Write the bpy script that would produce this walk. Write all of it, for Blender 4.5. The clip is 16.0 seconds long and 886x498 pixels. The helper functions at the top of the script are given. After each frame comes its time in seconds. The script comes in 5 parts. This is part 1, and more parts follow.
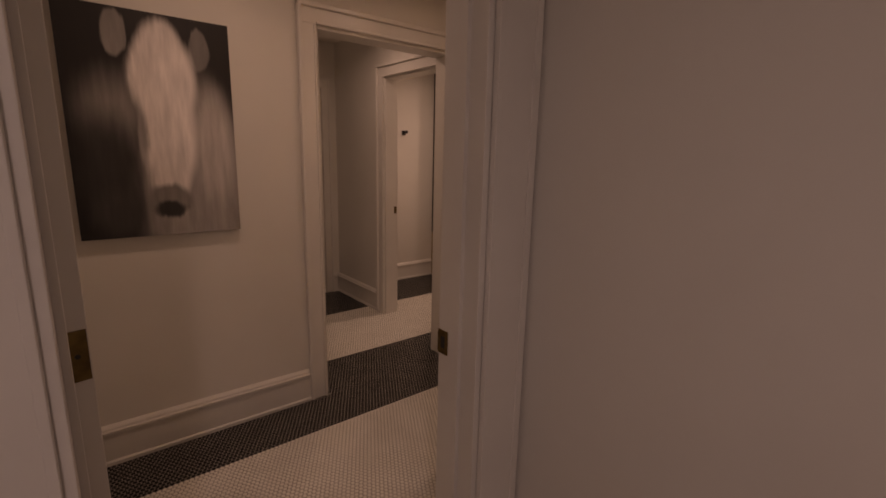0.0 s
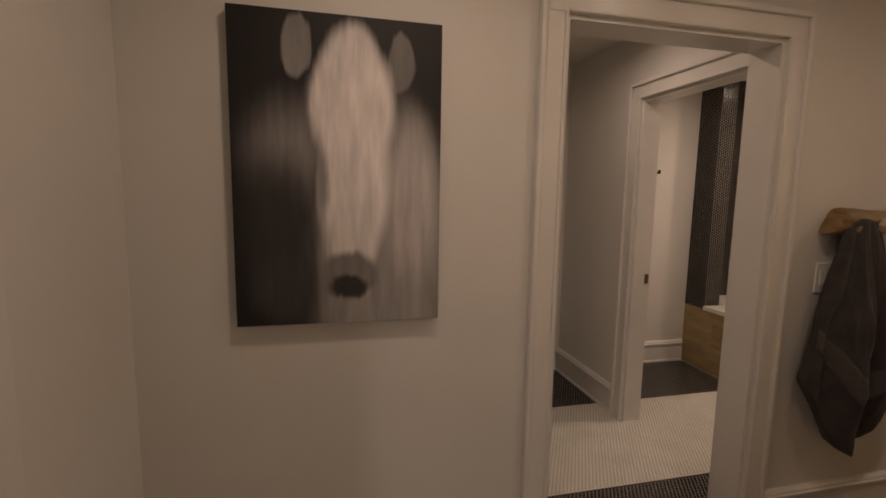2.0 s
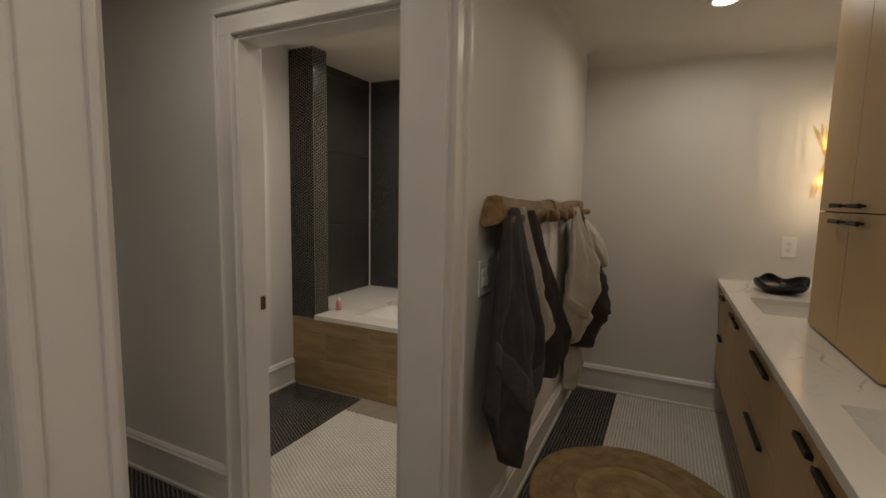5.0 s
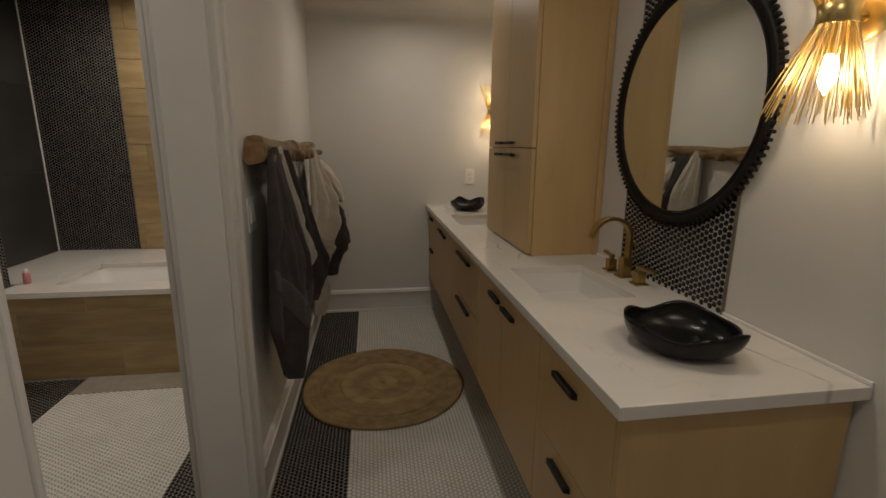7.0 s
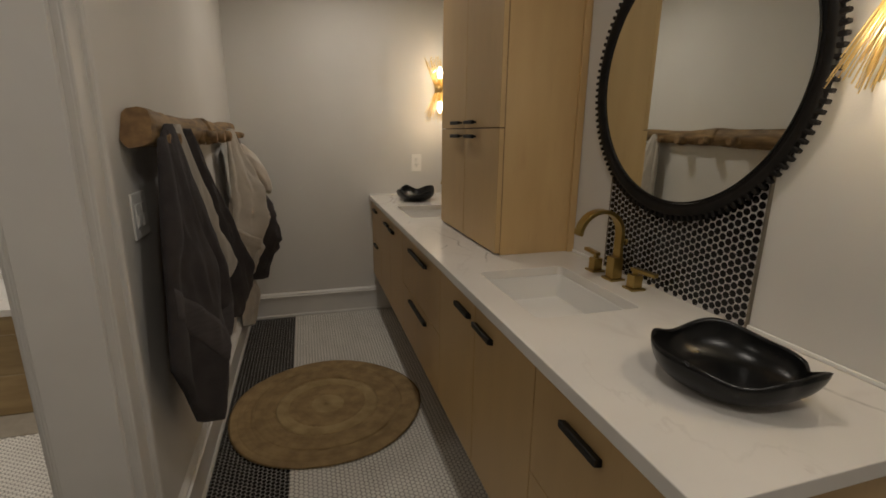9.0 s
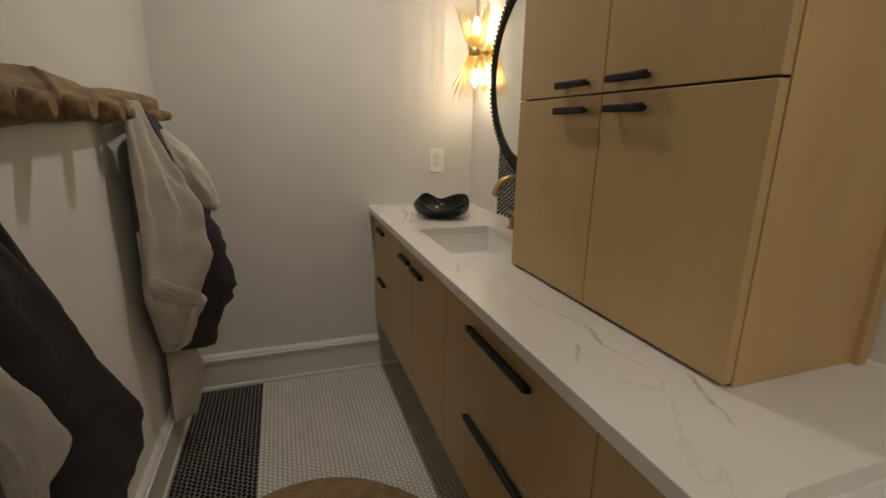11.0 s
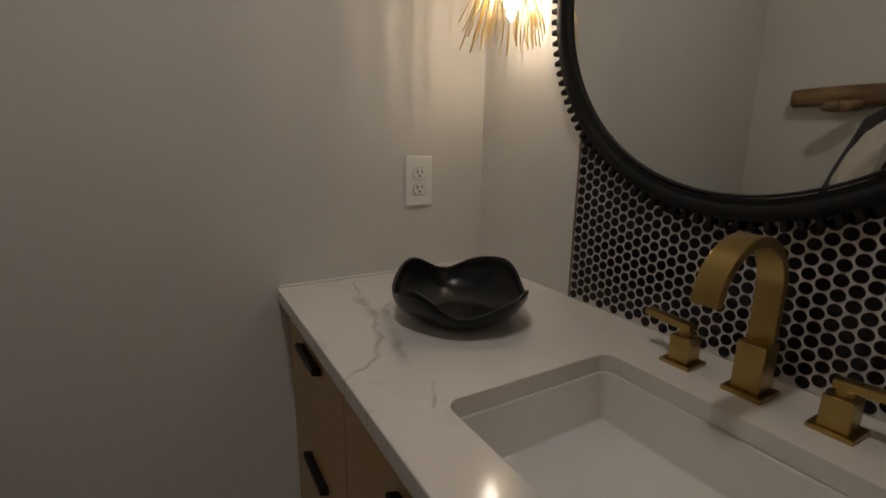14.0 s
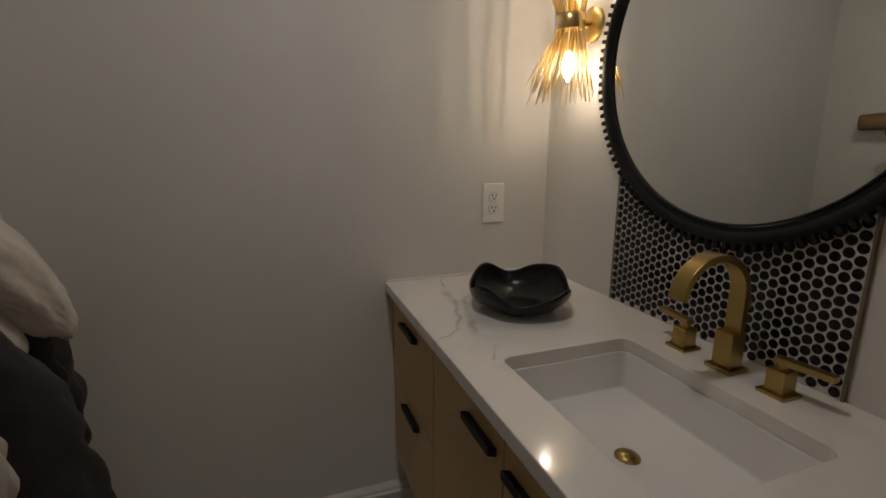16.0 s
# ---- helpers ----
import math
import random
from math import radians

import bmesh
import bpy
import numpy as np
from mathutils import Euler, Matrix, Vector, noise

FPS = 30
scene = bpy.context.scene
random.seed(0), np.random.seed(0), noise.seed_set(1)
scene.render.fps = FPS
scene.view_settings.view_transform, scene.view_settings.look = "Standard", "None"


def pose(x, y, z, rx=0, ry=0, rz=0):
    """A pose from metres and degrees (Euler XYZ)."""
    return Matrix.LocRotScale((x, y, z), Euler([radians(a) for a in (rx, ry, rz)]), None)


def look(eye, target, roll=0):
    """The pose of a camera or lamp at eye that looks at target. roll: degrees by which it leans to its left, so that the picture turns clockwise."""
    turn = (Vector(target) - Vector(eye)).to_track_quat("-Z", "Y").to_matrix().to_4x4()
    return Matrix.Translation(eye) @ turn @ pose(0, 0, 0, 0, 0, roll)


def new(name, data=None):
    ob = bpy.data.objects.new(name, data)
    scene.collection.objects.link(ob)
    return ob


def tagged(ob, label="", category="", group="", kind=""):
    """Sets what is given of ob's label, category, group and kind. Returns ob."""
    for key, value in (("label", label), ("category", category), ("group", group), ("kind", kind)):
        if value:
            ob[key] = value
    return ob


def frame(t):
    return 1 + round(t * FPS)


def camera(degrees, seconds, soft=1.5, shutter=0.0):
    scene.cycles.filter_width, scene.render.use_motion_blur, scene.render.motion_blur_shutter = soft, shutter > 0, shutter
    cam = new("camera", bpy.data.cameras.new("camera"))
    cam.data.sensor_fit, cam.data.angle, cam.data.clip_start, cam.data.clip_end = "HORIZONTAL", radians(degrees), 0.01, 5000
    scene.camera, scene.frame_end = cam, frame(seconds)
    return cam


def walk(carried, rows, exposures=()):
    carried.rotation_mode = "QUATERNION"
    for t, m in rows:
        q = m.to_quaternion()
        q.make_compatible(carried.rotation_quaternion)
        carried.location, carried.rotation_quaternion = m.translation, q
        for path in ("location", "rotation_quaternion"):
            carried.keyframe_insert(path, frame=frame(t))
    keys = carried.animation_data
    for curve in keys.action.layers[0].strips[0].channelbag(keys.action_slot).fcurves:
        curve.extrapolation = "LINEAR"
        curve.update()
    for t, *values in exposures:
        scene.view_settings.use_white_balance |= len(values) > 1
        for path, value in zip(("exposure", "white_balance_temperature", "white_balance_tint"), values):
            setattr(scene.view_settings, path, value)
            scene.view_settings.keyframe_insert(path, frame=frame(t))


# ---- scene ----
cam = camera(87.7, 16.0, soft=1.7)
PATH = [
    (0, (0.314, 0.116, 1.403), (1.556, 1.632, 1.002), 1.3),
    (0.5, (0.528, 0.42, 1.381), (1.494, 2.125, 0.981), 1.3),
    (1, (0.653, 0.665, 1.369), (1.327, 2.514, 1.013), 0.9),
    (1.5, (0.651, 0.876, 1.394), (1.195, 2.779, 1.104), 1.0),
    (2, (0.621, 1.011, 1.438), (1.084, 2.941, 1.193), 1.0),
    (2.2, (0.608, 1.044, 1.439), (1.054, 2.98, 1.214), 1.1),
    (2.5, (0.603, 1.092, 1.443), (1.045, 3.031, 1.227), 1.0),
    (3, (0.64, 1.249, 1.405), (1.188, 3.163, 1.213), 1.0),
    (3.5, (0.768, 1.498, 1.39), (1.575, 3.319, 1.202), 1.1),
    (4, (0.88, 1.695, 1.383), (2.042, 3.312, 1.199), 1.0),
    (4.3, (0.928, 1.804, 1.408), (2.296, 3.252, 1.22), 1.0),
    (4.5, (0.974, 1.835, 1.394), (2.47, 3.151, 1.211), 1.2),
    (5, (1.083, 1.908, 1.388), (2.872, 2.774, 1.171), 1.1),
    (5.2, (1.094, 1.933, 1.387), (2.972, 2.578, 1.15), 1.0),
    (7.3, (0.731, 2.044, 1.368), (2.644, 1.687, 0.91), 0.6),
    (7.5, (0.708, 2.049, 1.377), (2.612, 1.659, 0.906), 0.6),
    (8, (0.71, 2.04, 1.366), (2.6, 1.588, 0.893), 0.5),
    (8.5, (0.897, 2.036, 1.356), (2.769, 1.523, 0.876), 0.6),
    (9, (1.142, 2.028, 1.344), (3.001, 1.473, 0.858), 0.7),
    (9.2, (1.231, 2.025, 1.337), (3.085, 1.453, 0.848), 0.9),
    (11.3, (2.432, 1.973, 1.29), (4.256, 1.33, 0.782), 0.8),
    (11.5, (2.563, 1.945, 1.294), (4.384, 1.295, 0.783), 0.7),
    (12, (2.847, 1.944, 1.288), (4.64, 1.226, 0.771), 0.9),
    (12.5, (3.092, 1.933, 1.257), (4.858, 1.123, 0.782), 1.0),
    (13, (3.319, 1.856, 1.248), (5.041, 0.961, 0.764), 0.8),
    (13.5, (3.467, 1.799, 1.233), (5.151, 0.831, 0.757), 1.1),
    (14, (3.514, 1.766, 1.23), (5.194, 0.781, 0.773), 0.8),
    (14.5, (3.517, 1.752, 1.231), (5.207, 0.78, 0.783), -0.2),
    (15, (3.451, 1.79, 1.265), (5.151, 0.831, 0.829), -0.1),
    (15.5, (3.346, 1.84, 1.283), (5.084, 0.94, 0.874), 0.3),
    (16, (3.224, 1.887, 1.305), (5.058, 1.216, 0.873), 0.2),
]
EXPOSURES = [(0.0, -0.73, 9700, 46), (0.5, -0.50, 9200, 41), (1.0, -0.32, 8700, 35), (1.5, -0.22, 8300, 31), (2.5, -0.30, 7600, 20), (3.5, -0.3, 6800, 13), (4.2, -0.30, 6700, 11), (5.2, -0.24, 6550, 10), (7.3, -0.34, 6400, 10), (9.0, -0.04, 6250, 9),
             (11.5, 0.20, 6250, 8), (12.0, 0.02, 6250, 8), (12.5, -0.20, 6150, 9), (13.5, -0.64, 5950, 11), (15.0, -0.84, 5950, 12), (16.0, -0.70, 5850, 11)]
walk(cam, [(t, look(eye, target, roll)) for t, eye, target, roll in PATH], EXPOSURES)

# ---------------------------------------------------------------- plan (metres)
YV, YT, XE, XL = 1.025, 2.484, 4.572, 0.05      # vanity wall, towel wall, end wall, left wall
YT2 = 2.62                                      # back of the towel wall
X2, X2B = 2.415, 2.528                          # passage wall with the second doorway
YH = 4.36                                       # hook wall
XP, XB, YD = 3.607, 4.737, 4.46                 # tub panel, tub back wall, dark tiled wall
ZC, ZT = 2.40, 2.445                                       # ceiling
D1 = (1.380, 2.288, 2.03)                       # first doorway: x, x, height
D2 = (2.70, 3.474, 2.005)                        # second doorway: y, y, height
D3 = (1.50, 2.262, 1.99)                        # dark doorway at the passage's end
D0 = (0.265, 1.070, 2.05)                       # entry
YO = 0.885                                      # outer face of the entry wall
TOP = 0.897                                     # counter top

# ---------------------------------------------------------------- world and lamps
world = bpy.data.worlds.new("world")
scene.world = world
world.use_nodes = True
world.node_tree.nodes["Background"].inputs[0].default_value = (0.5, 0.45, 0.4, 1)
world.node_tree.nodes["Background"].inputs[1].default_value = 0.0


def lamp(name, kind, m, energy, color, **settings):
    data = bpy.data.lights.new(name, kind)
    data.energy, data.color = energy, color
    if kind == "AREA":
        data.shape, data.size = "DISK", settings.get("size", 0.1)
        data.spread = radians(settings.get("spread", 150))
    if kind == "POINT":
        data.shadow_soft_size = settings.get("radius", 0.012)
    ob = new(name, data)
    ob.matrix_world = m
    return ob


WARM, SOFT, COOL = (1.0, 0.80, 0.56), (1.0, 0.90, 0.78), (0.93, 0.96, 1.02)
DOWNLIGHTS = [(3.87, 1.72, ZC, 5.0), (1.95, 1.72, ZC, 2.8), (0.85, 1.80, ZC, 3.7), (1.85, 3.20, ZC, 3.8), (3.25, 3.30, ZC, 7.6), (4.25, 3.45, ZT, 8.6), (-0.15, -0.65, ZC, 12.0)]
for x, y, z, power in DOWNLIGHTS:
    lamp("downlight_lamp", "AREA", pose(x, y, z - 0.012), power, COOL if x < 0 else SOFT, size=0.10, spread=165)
SCONCES = [(1.660, 1.102, 1.634), (4.374, 1.100, 1.635)]
for x, y, z in SCONCES:
    for s in (-1, 1):
        lamp("sconce_lamp", "POINT", pose(x, y, z + s * 0.124), 1.15, WARM, radius=0.005)


# ---------------------------------------------------------------- materials
def link(t, a, b):
    t.links.new(a, b)


def mat(name, a, b=None, rough=0.5, metal=0.0, scale=6.0, bump=0.0, bscale=80.0, rand=0.0, rvar=0.08,
        stretch=(1, 1, 1), coat=0.0, sheen=0.0, low=0.35, high=0.65):
    """Two-tone noise colour, fine bump and uneven gloss, in metres on the object."""
    m = bpy.data.materials.new(name)
    m.use_nodes = True
    t = m.node_tree
    n = t.nodes
    p = n["Principled BSDF"]
    b = b or tuple(c * 0.88 for c in a)
    co = n.new("ShaderNodeTexCoord")
    mp = n.new("ShaderNodeMapping")
    mp.inputs["Scale"].default_value = stretch
    link(t, co.outputs["Object"], mp.inputs["Vector"])
    big = n.new("ShaderNodeTexNoise")
    big.inputs["Scale"].default_value = scale
    big.inputs["Detail"].default_value = 6
    link(t, mp.outputs[0], big.inputs["Vector"])
    ramp = n.new("ShaderNodeValToRGB")
    ramp.color_ramp.elements[0].position, ramp.color_ramp.elements[1].position = low, high
    ramp.color_ramp.elements[0].color = (*b, 1)
    ramp.color_ramp.elements[1].color = (*a, 1)
    link(t, big.outputs["Fac"], ramp.inputs[0])
    col = ramp.outputs[0]
    if rand:
        info = n.new("ShaderNodeObjectInfo")
        mr = n.new("ShaderNodeMapRange")
        mr.inputs["To Min"].default_value, mr.inputs["To Max"].default_value = 1 - rand, 1 + rand
        link(t, info.outputs["Random"], mr.inputs["Value"])
        hs = n.new("ShaderNodeHueSaturation")
        link(t, mr.outputs[0], hs.inputs["Value"])
        link(t, col, hs.inputs["Color"])
        col = hs.outputs[0]
    link(t, col, p.inputs["Base Color"])
    fine = n.new("ShaderNodeTexNoise")
    fine.inputs["Scale"].default_value = bscale
    fine.inputs["Detail"].default_value = 4
    link(t, mp.outputs[0], fine.inputs["Vector"])
    rr = n.new("ShaderNodeMapRange")
    rr.inputs["To Min"].default_value, rr.inputs["To Max"].default_value = max(0.02, rough - rvar), min(1, rough + rvar)
    link(t, big.outputs["Fac"], rr.inputs["Value"])
    link(t, rr.outputs[0], p.inputs["Roughness"])
    if bump:
        bp = n.new("ShaderNodeBump")
        bp.inputs["Strength"].default_value = bump
        bp.inputs["Distance"].default_value = 0.002
        link(t, fine.outputs["Fac"], bp.inputs["Height"])
        link(t, bp.outputs[0], p.inputs["Normal"])
    p.inputs["Metallic"].default_value = metal
    p.inputs["Coat Weight"].default_value = coat
    if sheen:
        p.inputs["Sheen Weight"].default_value = sheen
        p.inputs["Sheen Roughness"].default_value = 0.6
    return m


def glow(name, color, strength):
    m = bpy.data.materials.new(name)
    m.use_nodes = True
    p = m.node_tree.nodes["Principled BSDF"]
    p.inputs["Base Color"].default_value = (0.8, 0.8, 0.8, 1)
    p.inputs["Emission Color"].default_value = (*color, 1)
    p.inputs["Emission Strength"].default_value = strength
    return m


M_WALL = mat("wall_paint", (0.70, 0.675, 0.635), (0.665, 0.64, 0.60), rough=0.62, scale=2.2, bump=0.12, bscale=220)
# Near black: the unlit room's darkness is put into its wall colour.
M_CLOSET = mat("unlit_room_shade", (0.035, 0.03, 0.027), (0.028, 0.024, 0.021), rough=0.7, scale=3)
M_TRIM = mat("trim_paint", (0.70, 0.675, 0.635), (0.66, 0.635, 0.60), rough=0.33, scale=5, bump=0.06, bscale=60)
M_CEIL = mat("ceiling_paint", (0.72, 0.69, 0.64), (0.69, 0.66, 0.61), rough=0.75, scale=2, bump=0.1, bscale=200)
M_GROUT = mat("grey_grout", (0.40, 0.375, 0.34), (0.30, 0.28, 0.25), rough=0.9, scale=9, bump=0.3, bscale=400)
M_DGROUT = mat("dark_floor_grout", (0.25, 0.235, 0.215), (0.19, 0.18, 0.165), rough=0.9, scale=9, bump=0.3, bscale=400)
M_TANGROUT = mat("tan_grout", (0.46, 0.38, 0.27), (0.36, 0.29, 0.20), rough=0.9, scale=9, bump=0.3, bscale=400)
M_MGROUT = mat("mid_grey_grout", (0.27, 0.255, 0.24), (0.20, 0.19, 0.18), rough=0.9, scale=9, bump=0.3, bscale=400)
M_EDGE = mat("bronze_edge_strip", (0.28, 0.25, 0.20), (0.20, 0.175, 0.14), rough=0.38, metal=0.8, scale=20)
M_PGROUT = mat("pale_grout", (0.70, 0.67, 0.64), (0.60, 0.57, 0.54), rough=0.9, scale=9, bump=0.3, bscale=400)
M_WPENNY = mat("white_penny_glaze", (0.75, 0.72, 0.66), (0.67, 0.64, 0.58), rough=0.38, scale=7, rand=0.06, bump=0.05)
M_BPENNY = mat("black_penny_glaze", (0.005, 0.004, 0.004), (0.010, 0.008, 0.008), rough=0.22, scale=30, rand=0.3, bump=0.05)
M_MAPLE = mat("maple_veneer", (0.545, 0.375, 0.176), (0.485, 0.325, 0.148), rough=0.42, scale=5, stretch=(2.6, 2.6, 0.5), bump=0.08, bscale=60, low=0.25, high=0.75)


def flecks(m, amount=0.40):
    """Short dark grain flecks along the veneer."""
    t = m.node_tree
    n = t.nodes
    p = n["Principled BSDF"]
    base = p.inputs["Base Color"].links[0].from_socket
    co = n.new("ShaderNodeTexCoord")
    fac = None
    for scale, lo, hi in (((60, 60, 7.0), 0.66, 0.84), ((14, 14, 4.0), 0.62, 0.95)):
        mp = n.new("ShaderNodeMapping")
        mp.inputs["Scale"].default_value = scale
        link(t, co.outputs["Object"], mp.inputs[0])
        nz = n.new("ShaderNodeTexNoise")
        nz.inputs["Scale"].default_value, nz.inputs["Detail"].default_value = 1.0, 4
        link(t, mp.outputs[0], nz.inputs["Vector"])
        mr = n.new("ShaderNodeMapRange")
        mr.inputs["From Min"].default_value, mr.inputs["From Max"].default_value = lo, hi
        mr.inputs["To Max"].default_value = amount
        link(t, nz.outputs["Fac"], mr.inputs["Value"])
        mix = n.new("ShaderNodeMix")
        mix.data_type = "RGBA"
        link(t, mr.outputs[0], mix.inputs["Factor"])
        link(t, base, mix.inputs["A"])
        mix.inputs["B"].default_value = (0.30, 0.175, 0.075, 1)
        base = mix.outputs["Result"]
    link(t, base, p.inputs["Base Color"])


flecks(M_MAPLE)
M_CARCASS = mat("maple_carcass", (0.42, 0.27, 0.13), (0.34, 0.21, 0.10), rough=0.5, scale=7, stretch=(4, 4, 0.35))
M_GAP = mat("door_gap_shade", (0.10, 0.05, 0.03), rough=0.8, scale=9)
M_BLACK = mat("black_powder_coat", (0.008, 0.0075, 0.007), (0.013, 0.012, 0.011), rough=0.5, scale=30, bump=0.1, bscale=300)
M_FRAME = mat("black_carved_wood", (0.004, 0.0034, 0.003), (0.009, 0.007, 0.006), rough=0.62, scale=25, bump=0.2, bscale=90)
M_BRASS = mat("satin_brass", (0.47, 0.335, 0.115), (0.38, 0.27, 0.09), rough=0.30, metal=1.0, scale=12, bump=0.05, bscale=300)
M_OLDBRASS = mat("antique_brass", (0.22, 0.15, 0.06), (0.12, 0.08, 0.035), rough=0.38, metal=1.0, scale=30, bump=0.1, bscale=120)
M_GOLD = mat("gold_wire", (0.86, 0.66, 0.29), (0.76, 0.57, 0.24), rough=0.33, metal=1.0, scale=20)
M_CERAMIC = mat("white_ceramic", (0.775, 0.755, 0.72), (0.745, 0.725, 0.69), rough=0.12, scale=4, rvar=0.04, coat=0.3)
M_BOWL = mat("black_glaze", (0.005, 0.005, 0.005), (0.010, 0.010, 0.010), rough=0.24, scale=14, bump=0.08, bscale=60)
M_DARKTOWEL = mat("charcoal_terry", (0.046, 0.038, 0.038), (0.028, 0.023, 0.024), rough=0.95, scale=16, bump=1.0, bscale=420, sheen=0.06)
M_DARKBAND = mat("charcoal_border", (0.078, 0.067, 0.068), (0.058, 0.050, 0.051), rough=0.9, scale=16, bump=0.6, bscale=300, sheen=0.05, stretch=(1, 1, 8))
M_CREAM = mat("cream_terry", (0.58, 0.525, 0.45), (0.50, 0.45, 0.385), rough=0.95, scale=12, bump=1.0, bscale=420, sheen=0.2)
M_PLUSH = mat("cream_plush", (0.60, 0.54, 0.46), (0.53, 0.475, 0.40), rough=1.0, scale=18, bump=0.5, bscale=500, sheen=0.3)
M_DRIFT = mat("driftwood", (0.31, 0.195, 0.082), (0.12, 0.070, 0.030), rough=0.6, scale=7, stretch=(1.0, 6, 6), bump=0.9, bscale=26)
M_ENDGRAIN = mat("driftwood_cut_end", (0.30, 0.18, 0.075), (0.17, 0.095, 0.04), rough=0.65, scale=30, bump=0.3)
M_JUTE = mat("jute_braid", (0.37, 0.256, 0.120), (0.24, 0.160, 0.072), rough=0.95, scale=14, bump=1.6, bscale=240)
M_JUTE2 = mat("pale_jute_braid", (0.44, 0.325, 0.160), (0.31, 0.215, 0.098), rough=0.95, scale=12, bump=1.6, bscale=240)
M_PLANK = mat("wood_look_tile", (0.40, 0.29, 0.145), (0.29, 0.20, 0.095), rough=0.4, scale=5, stretch=(5, 0.7, 5), rand=0.16, bump=0.15, bscale=50)
M_DARKTILE = mat("charcoal_porcelain", (0.050, 0.047, 0.043), (0.035, 0.033, 0.030), rough=0.36, scale=3.5, rand=0.08, bump=0.08, bscale=40)
M_STONE = mat("beige_stone", (0.42, 0.38, 0.31), (0.35, 0.31, 0.25), rough=0.5, scale=12, bump=0.1)
M_PLATE = mat("white_plastic", (0.87, 0.85, 0.81), (0.84, 0.82, 0.78), rough=0.3, scale=5, rvar=0.03)
M_GROOVE = mat("seam_shade_grey", (0.56, 0.54, 0.51), (0.52, 0.50, 0.47), rough=0.6)
M_SLOT = mat("dark_slot", (0.03, 0.028, 0.026), rough=0.7)
M_PINK = mat("pink_plastic", (0.62, 0.26, 0.27), (0.55, 0.22, 0.23), rough=0.35)
M_HALLFLOOR = mat("hall_floorboard", (0.20, 0.12, 0.06), (0.12, 0.07, 0.035), rough=0.45, scale=5, stretch=(0.5, 6, 1))
for m in (M_BPENNY, M_BOWL, M_FRAME, M_BLACK):
    m.node_tree.nodes["Principled BSDF"].inputs["Specular IOR Level"].default_value = 0.3
M_BULB = glow("bulb_glass", (1.0, 0.89, 0.70), 18)
M_DOWN = glow("downlight_lens", (1.0, 0.88, 0.72), 9)

M_MIRROR = bpy.data.materials.new("mirror_glass")
M_MIRROR.use_nodes = True
mp_ = M_MIRROR.node_tree.nodes["Principled BSDF"]
mp_.inputs["Base Color"].default_value = (0.80, 0.82, 0.79, 1)
mp_.inputs["Metallic"].default_value, mp_.inputs["Roughness"].default_value = 1.0, 0.015


def vein(t, co, a, b, width):
    """A soft line from a to b on the slab, as a factor."""
    n = t.nodes
    a, b = Vector((*a, 0)), Vector((*b, 0))
    d = (b - a).normalized()
    sub = n.new("ShaderNodeVectorMath")
    sub.operation = "SUBTRACT"
    sub.inputs[1].default_value = a
    link(t, co, sub.inputs[0])
    dot = n.new("ShaderNodeVectorMath")
    dot.operation = "DOT_PRODUCT"
    dot.inputs[1].default_value = d
    link(t, sub.outputs[0], dot.inputs[0])
    cl = n.new("ShaderNodeClamp")
    cl.inputs["Max"].default_value = (b - a).length
    link(t, dot.outputs["Value"], cl.inputs["Value"])
    sc = n.new("ShaderNodeVectorMath")
    sc.operation = "SCALE"
    sc.inputs[0].default_value = d
    link(t, cl.outputs[0], sc.inputs["Scale"])
    far = n.new("ShaderNodeVectorMath")
    far.operation = "DISTANCE"
    link(t, sub.outputs[0], far.inputs[0])
    link(t, sc.outputs[0], far.inputs[1])
    mr = n.new("ShaderNodeMapRange")
    mr.interpolation_type = "SMOOTHSTEP"
    mr.inputs["From Max"].default_value = width
    mr.inputs["To Min"].default_value, mr.inputs["To Max"].default_value = 1.0, 0.0
    link(t, far.outputs["Value"], mr.inputs["Value"])
    return mr.outputs[0]


SLAB = (1.505, 1.584)                          # near front corner of the countertop
VEINS = [  # from, to, half width
    ((1.76, 1.150), (1.61, 1.122), 0.010), ((1.61, 1.122), (1.535, 1.100), 0.009), ((1.535, 1.100), (1.50, 1.135), 0.007),
    ((4.57, 1.400), (4.43, 1.445), 0.007), ((4.43, 1.445), (4.30, 1.455), 0.018), ((4.30, 1.455), (4.15, 1.512), 0.011), ((4.15, 1.512), (4.09, 1.585), 0.006),
    ((4.33, 1.420), (4.10, 1.484), 0.016), ((4.035, 1.466), (3.98, 1.505), 0.005), ((4.45, 1.30), (4.33, 1.42), 0.006),
    ((3.13, 1.445), (2.98, 1.413), 0.005), ((2.98, 1.413), (2.90, 1.440), 0.006), ((2.90, 1.440), (2.80, 1.410), 0.004), ((2.91, 1.490), (2.85, 1.520), 0.006),
    ((2.76, 1.368), (2.64, 1.415), 0.006), ((3.47, 1.515), (3.40, 1.540), 0.006),
]


